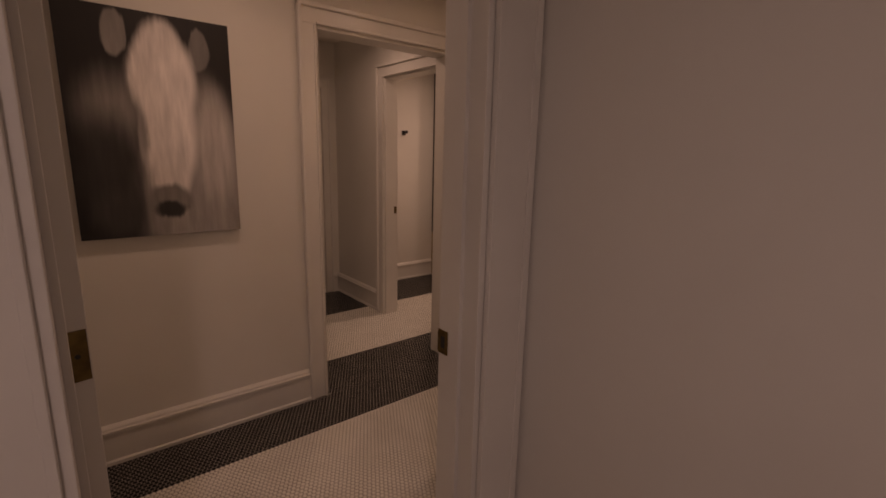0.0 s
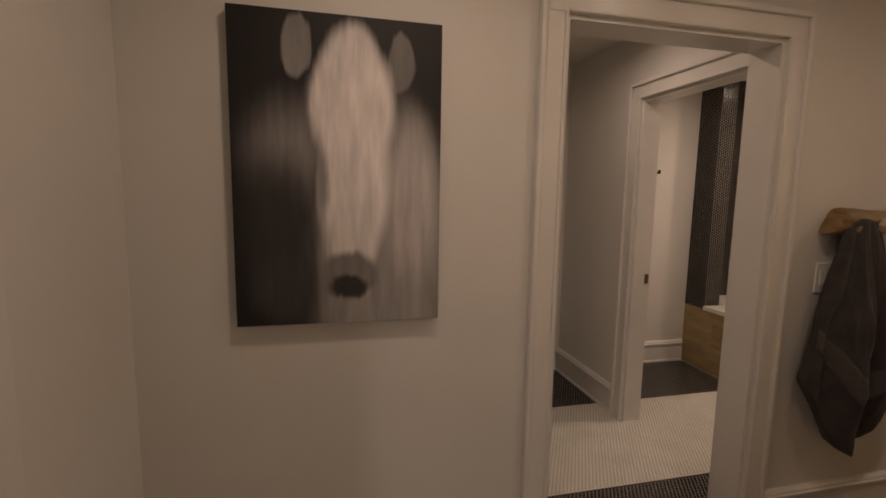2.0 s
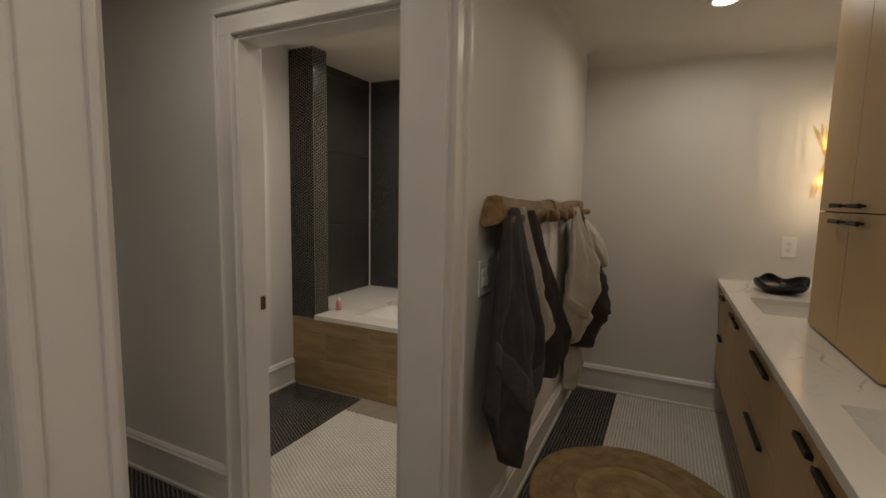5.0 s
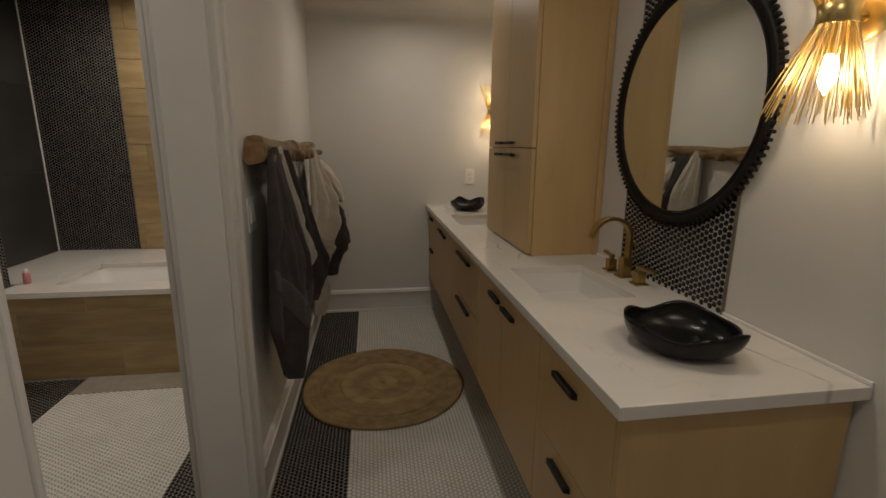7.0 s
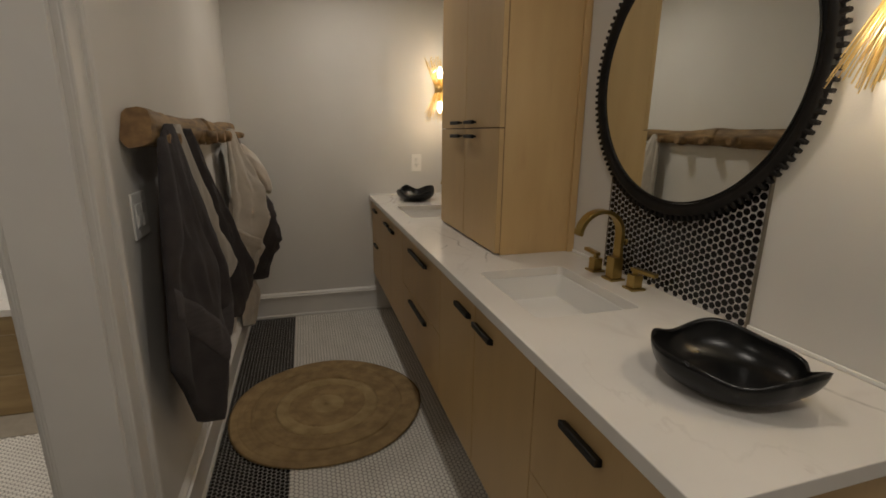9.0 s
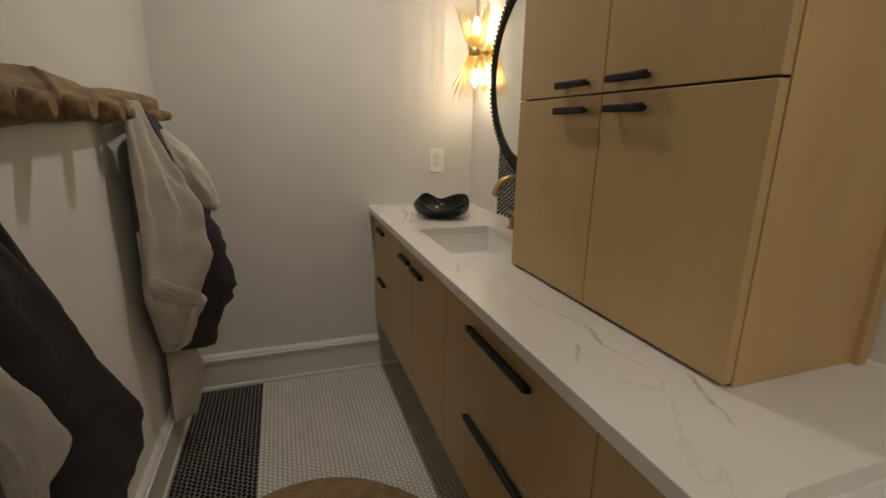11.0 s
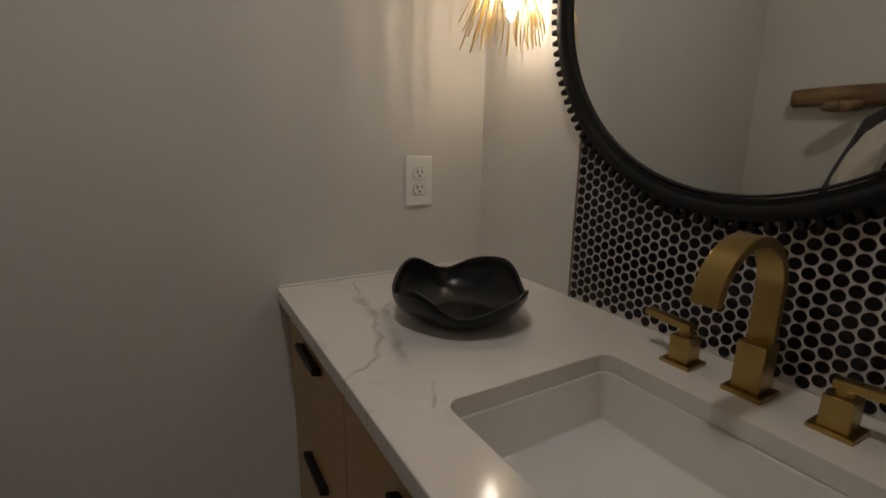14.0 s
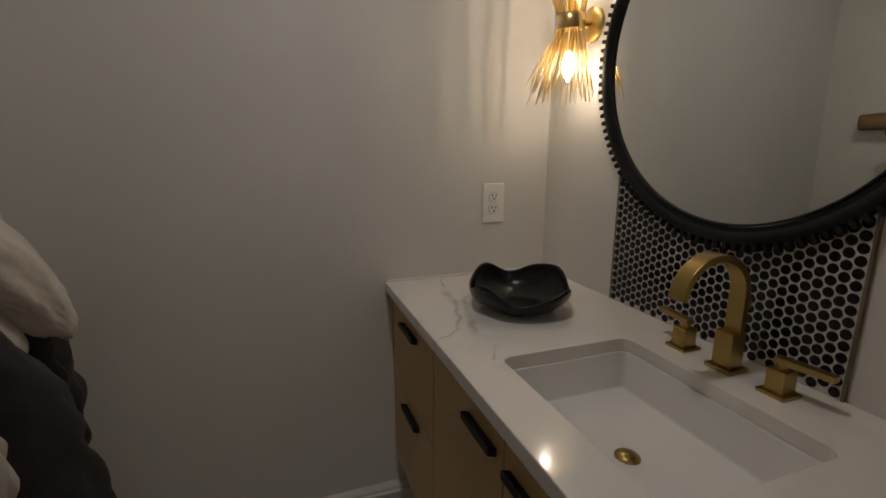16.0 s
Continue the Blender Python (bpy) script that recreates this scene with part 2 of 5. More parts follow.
def quartz(name="veined_quartz", veins=()):
    """White quartz with thin wandering grey veins and soft clouds."""
    m = mat(name, (0.74, 0.705, 0.655), (0.70, 0.665, 0.615), rough=0.13, scale=3, rvar=0.04)
    t = m.node_tree
    n = t.nodes
    p = n["Principled BSDF"]
    base = p.inputs["Base Color"].links[0].from_socket
    co = n.new("ShaderNodeTexCoord")
    out = base
    for sc, off, width, tint in ((1.5, 3.1, 0.040, (0.665, 0.625, 0.575, 1)), (2.4, 9.4, 0.060, (0.685, 0.645, 0.595, 1)), (3.4, 5.7, 0.016, (0.63, 0.59, 0.545, 1))):
        mp = n.new("ShaderNodeMapping")
        mp.inputs["Location"].default_value = (off, off * 0.7, 0)
        mp.inputs["Rotation"].default_value = (0, 0, 0.6)
        mp.inputs["Scale"].default_value = (1.0, 1.9, 1.0)
        link(t, co.outputs["Object"], mp.inputs[0])
        nz = n.new("ShaderNodeTexNoise")
        nz.inputs["Scale"].default_value, nz.inputs["Detail"].default_value, nz.inputs["Distortion"].default_value = sc, 7, 0.5
        link(t, mp.outputs[0], nz.inputs["Vector"])
        d = n.new("ShaderNodeMath")
        d.operation = "SUBTRACT"
        d.inputs[1].default_value = 0.5
        link(t, nz.outputs["Fac"], d.inputs[0])
        ab = n.new("ShaderNodeMath")
        ab.operation = "ABSOLUTE"
        link(t, d.outputs[0], ab.inputs[0])
        mr = n.new("ShaderNodeMapRange")
        mr.interpolation_type = "SMOOTHSTEP"
        mr.inputs["From Min"].default_value, mr.inputs["From Max"].default_value = 0.0, width
        mr.inputs["To Min"].default_value, mr.inputs["To Max"].default_value = 1.0, 0.0
        link(t, ab.outputs[0], mr.inputs["Value"])
        gate = n.new("ShaderNodeTexNoise")
        gate.inputs["Scale"].default_value = 2.6
        link(t, mp.outputs[0], gate.inputs["Vector"])
        gr = n.new("ShaderNodeMapRange")
        gr.inputs["From Min"].default_value, gr.inputs["From Max"].default_value = 0.53, 0.69
        link(t, gate.outputs["Fac"], gr.inputs["Value"])
        mul = n.new("ShaderNodeMath")
        mul.operation = "MULTIPLY"
        link(t, mr.outputs[0], mul.inputs[0])
        link(t, gr.outputs[0], mul.inputs[1])
        mix = n.new("ShaderNodeMix")
        mix.data_type = "RGBA"
        link(t, mul.outputs[0], mix.inputs["Factor"])
        link(t, out, mix.inputs["A"])
        mix.inputs["B"].default_value = tint
        out = mix.outputs["Result"]
    if veins:
        flat = n.new("ShaderNodeMapping")
        flat.inputs["Scale"].default_value = (1, 1, 0)
        link(t, co.outputs["Object"], flat.inputs[0])
        wob = flat.outputs[0]
        for scale, amount in ((9.0, 0.045), (38.0, 0.014)):
            nz = n.new("ShaderNodeTexNoise")
            nz.inputs["Scale"].default_value, nz.inputs["Detail"].default_value = scale, 3
            link(t, flat.outputs[0], nz.inputs["Vector"])
            mid = n.new("ShaderNodeVectorMath")
            mid.operation = "SUBTRACT"
            mid.inputs[1].default_value = (0.5, 0.5, 0.5)
            link(t, nz.outputs["Color"], mid.inputs[0])
            add = n.new("ShaderNodeVectorMath")
            add.operation = "MULTIPLY_ADD"
            add.inputs[1].default_value = (amount, amount, 0)
            link(t, mid.outputs[0], add.inputs[0])
            link(t, wob, add.inputs[2])
            wob = add.outputs[0]
        total = None
        for a, b, width in veins:
            f = vein(t, wob, (a[0] - SLAB[0], a[1] - SLAB[1]), (b[0] - SLAB[0], b[1] - SLAB[1]), width)
            if total is not None:
                mx = n.new("ShaderNodeMath")
                mx.operation = "MAXIMUM"
                link(t, total, mx.inputs[0])
                link(t, f, mx.inputs[1])
                f = mx.outputs[0]
            total = f
        fade = n.new("ShaderNodeTexNoise")
        fade.inputs["Scale"].default_value = 24
        link(t, flat.outputs[0], fade.inputs["Vector"])
        fr = n.new("ShaderNodeMapRange")
        fr.inputs["From Min"].default_value, fr.inputs["From Max"].default_value = 0.36, 0.62
        fr.inputs["To Min"].default_value, fr.inputs["To Max"].default_value = 0.22, 0.68
        link(t, fade.outputs["Fac"], fr.inputs["Value"])
        mul = n.new("ShaderNodeMath")
        mul.operation = "MULTIPLY"
        link(t, total, mul.inputs[0])
        link(t, fr.outputs[0], mul.inputs[1])
        mix = n.new("ShaderNodeMix")
        mix.data_type = "RGBA"
        link(t, mul.outputs[0], mix.inputs["Factor"])
        link(t, out, mix.inputs["A"])
        mix.inputs["B"].default_value = (0.33, 0.30, 0.265, 1)
        out = mix.outputs["Result"]
    link(t, out, p.inputs["Base Color"])
    return m


M_QUARTZ = quartz(veins=VEINS)
M_DECK = quartz("deck_stone")


def print_material():
    """Black-and-white canvas print, reduced to plain soft ovals on black."""
    m = bpy.data.materials.new("canvas_print")
    m.use_nodes = True
    t = m.node_tree
    n = t.nodes
    p = n["Principled BSDF"]
    p.inputs["Roughness"].default_value = 0.6
    co = n.new("ShaderNodeTexCoord")
    streak = n.new("ShaderNodeTexNoise")
    streak.inputs["Scale"].default_value, streak.inputs["Detail"].default_value = 5.0, 7
    smp = n.new("ShaderNodeMapping")
    smp.inputs["Scale"].default_value = (4.2, 1.0, 0.9)
    link(t, co.outputs["Generated"], smp.inputs[0])
    link(t, smp.outputs[0], streak.inputs["Vector"])
    warp = n.new("ShaderNodeVectorMath")
    warp.operation = "MULTIPLY_ADD"
    warp.inputs[1].default_value = (0.05, 0, 0.05)
    link(t, streak.outputs["Color"], warp.inputs[0])
    link(t, co.outputs["Generated"], warp.inputs[2])
    tone = None
    ovals = [  # centre u, v, radii, softness, grey
        (0.72, 0.20, 0.46, 0.66, 0.5, 0.34),
        (0.27, 0.57, 0.30, 0.24, 0.95, 0.27),
        (0.20, 0.30, 0.24, 0.36, 0.7, 0.035),
        (0.86, 0.42, 0.17, 0.36, 0.6, 0.52),
        (0.30, 0.895, 0.075, 0.105, 0.22, 0.24),
        (0.795, 0.865, 0.075, 0.105, 0.22, 0.17),
        (0.56, 0.72, 0.235, 0.25, 0.30, 0.82),
        (0.56, 0.88, 0.15, 0.12, 0.5, 0.74),
        (0.57, 0.48, 0.20, 0.32, 0.32, 0.84),
        (0.55, 0.28, 0.145, 0.17, 0.35, 0.76),
        (0.41, 0.47, 0.045, 0.20, 0.8, 0.30),
        (0.54, 0.165, 0.165, 0.095, 0.35, 0.22),
        (0.54, 0.125, 0.125, 0.050, 0.45, 0.03),
        (0.24, 0.12, 0.22, 0.16, 0.7, 0.05),
    ]
    for u, v, ru, rv, soft, grey in ovals:
        sub = n.new("ShaderNodeVectorMath")
        sub.operation = "SUBTRACT"
        sub.inputs[1].default_value = (u + 0.025, 0, v + 0.025)
        link(t, warp.outputs[0], sub.inputs[0])
        sc = n.new("ShaderNodeVectorMath")
        sc.operation = "MULTIPLY"
        sc.inputs[1].default_value = (1 / ru, 0, 1 / rv)
        link(t, sub.outputs[0], sc.inputs[0])
        ln = n.new("ShaderNodeVectorMath")
        ln.operation = "LENGTH"
        link(t, sc.outputs[0], ln.inputs[0])
        mr = n.new("ShaderNodeMapRange")
        mr.interpolation_type = "SMOOTHSTEP"
        mr.inputs["From Min"].default_value, mr.inputs["From Max"].default_value = 1 - soft, 1.0
        mr.inputs["To Min"].default_value, mr.inputs["To Max"].default_value = 1.0, 0.0
        link(t, ln.outputs["Value"], mr.inputs["Value"])
        mix = n.new("ShaderNodeMix")
        mix.data_type = "RGBA"
        link(t, mr.outputs[0], mix.inputs["Factor"])
        if tone:
            link(t, tone, mix.inputs["A"])
        else:
            mix.inputs["A"].default_value = (0.008, 0.006, 0.006, 1)
        mix.inputs["B"].default_value = (grey, grey * 0.93, grey * 0.90, 1)
        tone = mix.outputs["Result"]
    ramp = n.new("ShaderNodeMapRange")
    ramp.inputs["From Min"].default_value, ramp.inputs["From Max"].default_value = 0.3, 0.7
    ramp.inputs["To Min"].default_value, ramp.inputs["To Max"].default_value = 0.76, 1.12
    link(t, streak.outputs["Fac"], ramp.inputs["Value"])
    hs = n.new("ShaderNodeHueSaturation")
    link(t, ramp.outputs[0], hs.inputs["Value"])
    link(t, tone, hs.inputs["Color"])
    link(t, hs.outputs[0], p.inputs["Base Color"])
    weave = n.new("ShaderNodeTexNoise")
    weave.inputs["Scale"].default_value = 500
    link(t, co.outputs["Object"], weave.inputs["Vector"])
    bp = n.new("ShaderNodeBump")
    bp.inputs["Strength"].default_value, bp.inputs["Distance"].default_value = 0.2, 0.001
    link(t, weave.outputs["Fac"], bp.inputs["Height"])
    link(t, bp.outputs[0], p.inputs["Normal"])
    return m


M_PRINT = print_material()

# ---------------------------------------------------------------- mesh helpers
BASE = {}


def mesh_object(name, bm, material, origin, smooth=False):
    bm.transform(Matrix.Translation(-origin))
    me = bpy.data.meshes.new(name)
    bmesh.ops.recalc_face_normals(bm, faces=bm.faces)
    for f in bm.faces:
        f.smooth = smooth
    bm.to_mesh(me)
    bm.free()
    me.materials.append(material)
    return new(name, me)


def thing(name, at, label, category, group="", kind=""):
    ob = new(name)
    ob.empty_display_size = 0.05
    ob.location = at
    BASE[ob.name] = Vector(at)
    return tagged(ob, label, category, group, kind)


def part(name, bm, material, parent, label="", smooth=False):
    ob = mesh_object(name, bm, material, BASE[parent.name], smooth)
    ob.parent = parent
    BASE[ob.name] = BASE[parent.name]
    return tagged(ob, label)


def solo(name, bm, material, at, label, category="", group="", kind="", smooth=False):
    ob = mesh_object(name, bm, material, Vector(at), smooth)
    ob.location = at
    BASE[ob.name] = Vector(at)
    return tagged(ob, label, category, group, kind)


def box(bm, x0, x1, y0, y1, z0, z1, bevel=0.0, seg=2, m=None):
    vs = [bm.verts.new((x, y, z)) for x in (x0, x1) for y in (y0, y1) for z in (z0, z1)]
    fs = [bm.faces.new([vs[i] for i in q]) for q in ((0, 1, 3, 2), (4, 6, 7, 5), (0, 4, 5, 1), (2, 3, 7, 6), (0, 2, 6, 4), (1, 5, 7, 3))]
    if m is not None:
        for v in vs:
            v.co = m @ v.co
    if bevel:
        edges = list({e for f in fs for e in f.edges})
        bmesh.ops.bevel(bm, geom=edges, offset=bevel, segments=seg, affect="EDGES", profile=0.5)
    return bm


def boxes(*items, bevel=0.0):
    bm = bmesh.new()
    for it in items:
        box(bm, *it, bevel=bevel)
    return bm


def tube(bm, p0, p1, r0, r1=None, seg=12):
    p0, p1 = Vector(p0), Vector(p1)
    r1 = r0 if r1 is None else r1
    q = (p1 - p0).to_track_quat("Z", "Y")
    rings = []
    for p, r in ((p0, r0), (p1, r1)):
        rings.append([bm.verts.new(p + q @ Vector((r * math.cos(a), r * math.sin(a), 0))) for a in [2 * math.pi * i / seg for i in range(seg)]])
    for i in range(seg):
        j = (i + 1) % seg
        bm.faces.new((rings[0][i], rings[0][j], rings[1][j], rings[1][i]))
    bm.faces.new(rings[0][::-1])
    bm.faces.new(rings[1])
    return bm


def lathe(bm, profile, centre, axis="Z", seg=48, close=False):
    """profile: (radius, height) pairs round an axis through centre."""
    c = Vector(centre)
    rings = []
    for r, h in profile:
        ring = []
        for i in range(seg):
            a = 2 * math.pi * i / seg
            p = Vector((r * math.cos(a), r * math.sin(a), h)) if axis == "Z" else Vector((r * math.cos(a), h, r * math.sin(a)))
            ring.append(bm.verts.new(c + p))
        rings.append(ring)
    pairs = list(zip(rings, rings[1:])) + ([(rings[-1], rings[0])] if close else [])
    for a, b in pairs:
        for i in range(seg):
            j = (i + 1) % seg
            bm.faces.new((a[i], a[j], b[j], b[i]))
    if not close:
        bm.faces.new(rings[0][::-1])
        bm.faces.new(rings[-1])
    return bm


def extrude_profile(bm, profile, a, b, out):
    """A moulding: profile of (out, up) pairs from a to b, its face turned to out."""
    a, b, out = Vector(a), Vector(b), Vector(out)
    r0 = [bm.verts.new(a + out * o + Vector((0, 0, u))) for o, u in profile]
    r1 = [bm.verts.new(b + out * o + Vector((0, 0, u))) for o, u in profile]
    k = len(profile)
    for i in range(k):
        j = (i + 1) % k
        bm.faces.new((r0[i], r0[j], r1[j], r1[i]))
    bm.faces.new(r0[::-1])
    bm.faces.new(r1)
    return bm


# ---------------------------------------------------------------- structure
def wall(name, label, *items):
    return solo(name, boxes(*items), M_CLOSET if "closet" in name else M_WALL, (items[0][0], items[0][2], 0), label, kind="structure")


TOPZ = 2.62
wall("wall_towel", "off-white painted plaster wall with a doorway",
     (XL - 0.12, D1[0], YT, YT2, -0.05, TOPZ), (D1[1], XE + 0.12, YT, YT2, -0.05, TOPZ), (D1[0], D1[1], YT, YT2, D1[2], TOPZ))
wall("wall_vanity", "off-white painted wall behind the long vanity",
     (XL - 0.12, D0[0], YO, YV, -0.05, TOPZ), (D0[1], XE + 0.12, YO, YV, -0.05, TOPZ), (D0[0], D0[1], YO, YV, D0[2], TOPZ))
wall("wall_end", "off-white painted end wall", (XE, XE + 0.12, YV, YT, -0.05, TOPZ))
wall("wall_left", "off-white painted wall behind the open door", (XL - 0.12, XL, YV, YT, -0.05, TOPZ))
wall("wall_passage", "off-white painted passage wall with a doorway to the tub",
     (X2, X2B, YT2, D2[0], -0.05, TOPZ), (X2, X2B, D2[1], YH, -0.05, TOPZ), (X2, X2B, D2[0], D2[1], D2[2], TOPZ))
wall("wall_passage_left", "off-white painted passage wall", (0.98, 1.10, YT2, YH, -0.05, TOPZ))
wall("wall_hook", "off-white painted wall with a black robe hook",
     (0.98, D3[0], YH, YH + 0.12, -0.05, TOPZ), (D3[1], XP + 0.02, YH, YH + 0.12, -0.05, TOPZ), (D3[0], D3[1], YH, YH + 0.12, D3[2], TOPZ))
wall("wall_tub_side", "plain wall behind the dark tiles", (XP + 0.02, XB + 0.16, YD + 0.012, YD + 0.13, -0.05, TOPZ))
wall("wall_tub_back", "plain wall behind the tub tiling", (XB + 0.012, XB + 0.13, YT2, YD + 0.012, -0.05, TOPZ))
# Added enclosure behind the doorway, coloured near black for the missing light.
wall("wall_closet", "walls of an unlit room, its darkness put in their colour",
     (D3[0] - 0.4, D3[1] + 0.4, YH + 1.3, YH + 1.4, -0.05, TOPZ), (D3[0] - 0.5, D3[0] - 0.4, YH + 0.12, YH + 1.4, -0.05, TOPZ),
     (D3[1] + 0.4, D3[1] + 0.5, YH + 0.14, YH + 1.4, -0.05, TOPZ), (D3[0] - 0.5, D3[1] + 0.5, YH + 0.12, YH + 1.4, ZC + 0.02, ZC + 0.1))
for k, it in enumerate([(-0.75, -0.65, -1.5, YO, -0.05, TOPZ), (1.226, 1.34, -1.5, YO, -0.05, TOPZ), (-0.75, 1.34, -1.6, -1.5, -0.05, TOPZ),
                        (-0.65, XL - 0.12, YO - 0.004, YO + 0.1, -0.05, TOPZ)]):
    wall("wall_hall_%d" % (k + 1), "off-white painted wall of the hall outside", it)

bm = boxes((-0.65, XE, -1.5, YT, ZC, ZC + 0.06), (1.0, XP + 0.02, YT2, YH, ZC, ZC + 0.06), (XP + 0.15, XB + 0.012, YT2, YD + 0.012, ZT, ZT + 0.06), (XP + 0.02, XP + 0.15, YT2, YD + 0.012, ZC, ZT + 0.06))
solo("ceiling", bm, M_CEIL, (0, 0, ZC), "matt off-white plaster ceiling", kind="structure")


def cove(bm, a, b, out, w=0.15, h=0.085, n=7):
    prof = [(0, ZC - 0.0005)] + [(w * (1 - math.cos(k / n * math.pi / 2)), ZC - h * (1 - math.sin(k / n * math.pi / 2)) - 0.0005) for k in range(n + 1)]
    extrude_profile(bm, prof, a, b, out)


bm = bmesh.new()
cove(bm, (XE, YV, 0), (XE, YT, 0), (-1, 0, 0))
solo("cove_end", bm, M_CEIL, (XE, YV, ZC), "curved plaster cove under the ceiling", kind="structure", smooth=False)
bm = bmesh.new()
cove(bm, (XL, YT, 0), (XE - 0.15, YT, 0), (0, -1, 0), 0.10, 0.06)
solo("cove_side", bm, M_CEIL, (XL, YT, ZC), "curved plaster cove under the ceiling", kind="structure")

# floors under the tiles
solo("hall_floor", boxes((-0.75, 1.34, -1.6, YO + 0.05, -0.06, -0.002)), M_HALLFLOOR, (0, 0, 0), "dark timber hall floor", kind="structure")
FLOOR = solo("floor", boxes((XL, XE, YO + 0.05, 2.160, -0.06, -0.0016), (1.0, XB, 2.885, 3.725, -0.06, -0.0016)), M_GROUT, (0, 0, 0),
             "white penny-tile floor with grey grout", kind="structure")
FLOORB = solo("floor_border", boxes((XL, XE, 2.160, YT, -0.06, -0.0016), (D1[0], D1[1], YT, YT2, -0.06, -0.0016), (1.0, XB, YT2, 2.885, -0.06, -0.0016),
                                    (1.0, XB, 3.725, YH + 0.12, -0.06, -0.0016), (D3[0] - 0.4, D3[1] + 0.4, YH + 0.12, YH + 1.3, -0.06, -0.0016)), M_DGROUT, (0, 0, 0),
              "black penny-tile floor border", kind="structure")

BASEPROF = [(0, 0), (0.026, 0), (0.026, 0.014), (0.019, 0.022), (0.017, 0.148), (0.026, 0.151), (0.027, 0.163), (0.020, 0.167), (0.018, 0.176), (0.010, 0.184), (0, 0.188)]


def baseboard(a, b, out):
    bm = bmesh.new()
    extrude_profile(bm, BASEPROF, a, b, out)
    solo("baseboard", bm, M_TRIM, (*a[:2], 0), "white painted moulded baseboard", kind="structure")


CW = 0.098
baseboard((XL, YT, 0), (D1[0] - CW, YT, 0), (0, -1, 0))
baseboard((D1[1] + CW, YT, 0), (XE - 0.027, YT, 0), (0, -1, 0))
baseboard((XE, YV, 0), (XE, YT, 0), (-1, 0, 0))
baseboard((XL, YV, 0), (XL, YT - 0.027, 0), (1, 0, 0))
baseboard((D0[1] + CW, YV, 0), (XE - 0.027, YV, 0), (0, 1, 0))
baseboard((X2, D2[1] + CW, 0), (X2, YH, 0), (-1, 0, 0))
baseboard((D3[1] + 0.085, YH, 0), (X2 - 0.027, YH, 0), (0, -1, 0))
baseboard((X2B, YH, 0), (XP - 0.003, YH, 0), (0, -1, 0))


def casing(name, label, a, b, h, face, out, width=CW, thick=0.020, ridge=0.014):
    """Trim round an opening from a to b along one axis; face is the wall's place on the other axis."""
    t = thing(name, (a, face, 0) if out[1] else (face, a, 0), label, "door casing", kind="structure")

    def slab(u0, u1, z0, z1, d0, d1):
        lo, hi = sorted((face + d0 * (out[0] + out[1]), face + d1 * (out[0] + out[1])))
        return (u0, u1, lo, hi, z0, z1) if out[1] else (lo, hi, u0, u1, z0, z1)
    g = 0.0
    for nm, u0, u1, band in (("jamb_casing", a - width, a - g, (a - width, a - width + 0.022)), ("jamb_casing", b + g, b + width, (b + width - 0.022, b + width))):
        m = boxes(slab(u0 + (0.001 if u1 <= a else 0.0), u1 - (0.0 if u1 <= a else 0.001), 0, h + 0.001, 0, thick), bevel=0.004)
        box(m, *slab(band[0], band[1], 0, h + width, 0.001, thick + ridge), bevel=min(0.006, ridge * 0.45))
        inner = (u1 - 0.014, u1 - 0.001) if u1 <= a else (u0 + 0.001, u0 + 0.014)
        box(m, *slab(inner[0], inner[1], 0, h, 0.001, thick + min(0.006, ridge)), bevel=min(0.004, ridge * 0.45))
        part(nm, m, M_TRIM, t)
    m = boxes(slab(a - width + 0.02, b + width - 0.02, h, h + width - 0.001, 0, thick), bevel=0.004)
    box(m, *slab(a - width, b + width, h + width - 0.022, h + width + 0.002, 0.001, thick + ridge + 0.002), bevel=min(0.006, ridge * 0.45))
    box(m, *slab(a, b, h + 0.001, h + 0.014, 0.001, thick + min(0.006, ridge)), bevel=min(0.004, ridge * 0.45))
    part("head_casing", m, M_TRIM, t)
    return t


def lining(name, label, axis, a, b, h, f0, f1, stop=True):
    """The boards lining an opening, with a stop strip."""
    t = thing(name, (a, f0, 0) if axis == "x" else (f0, a, 0), label, "door jamb", kind="structure")

    def slab(u0, u1, z0, z1, d0, d1):
        return (u0, u1, d0, d1, z0, z1) if axis == "x" else (d0, d1, u0, u1, z0, z1)
    part("jamb", boxes(slab(a - 0.002, a + 0.016, 0, h, f0 - 0.003, f1 + 0.003), bevel=0.002), M_TRIM, t)
    part("jamb", boxes(slab(b - 0.016, b + 0.002, 0, h, f0 - 0.003, f1 + 0.003), bevel=0.002), M_TRIM, t)
    part("head_jamb", boxes(slab(a + 0.016, b - 0.016, h - 0.016, h + 0.002, f0 - 0.003, f1 + 0.003), bevel=0.002), M_TRIM, t)
    if stop:
        mid = (f0 + f1) / 2
        s = boxes(slab(a + 0.016, a + 0.027, 0, h - 0.016, mid - 0.018, mid + 0.018), slab(b - 0.027, b - 0.016, 0, h - 0.016, mid - 0.018, mid + 0.018),
                  slab(a + 0.027, b - 0.027, h - 0.027, h - 0.016, mid - 0.018, mid + 0.018))
        part("stop", s, M_TRIM, t)
    return t


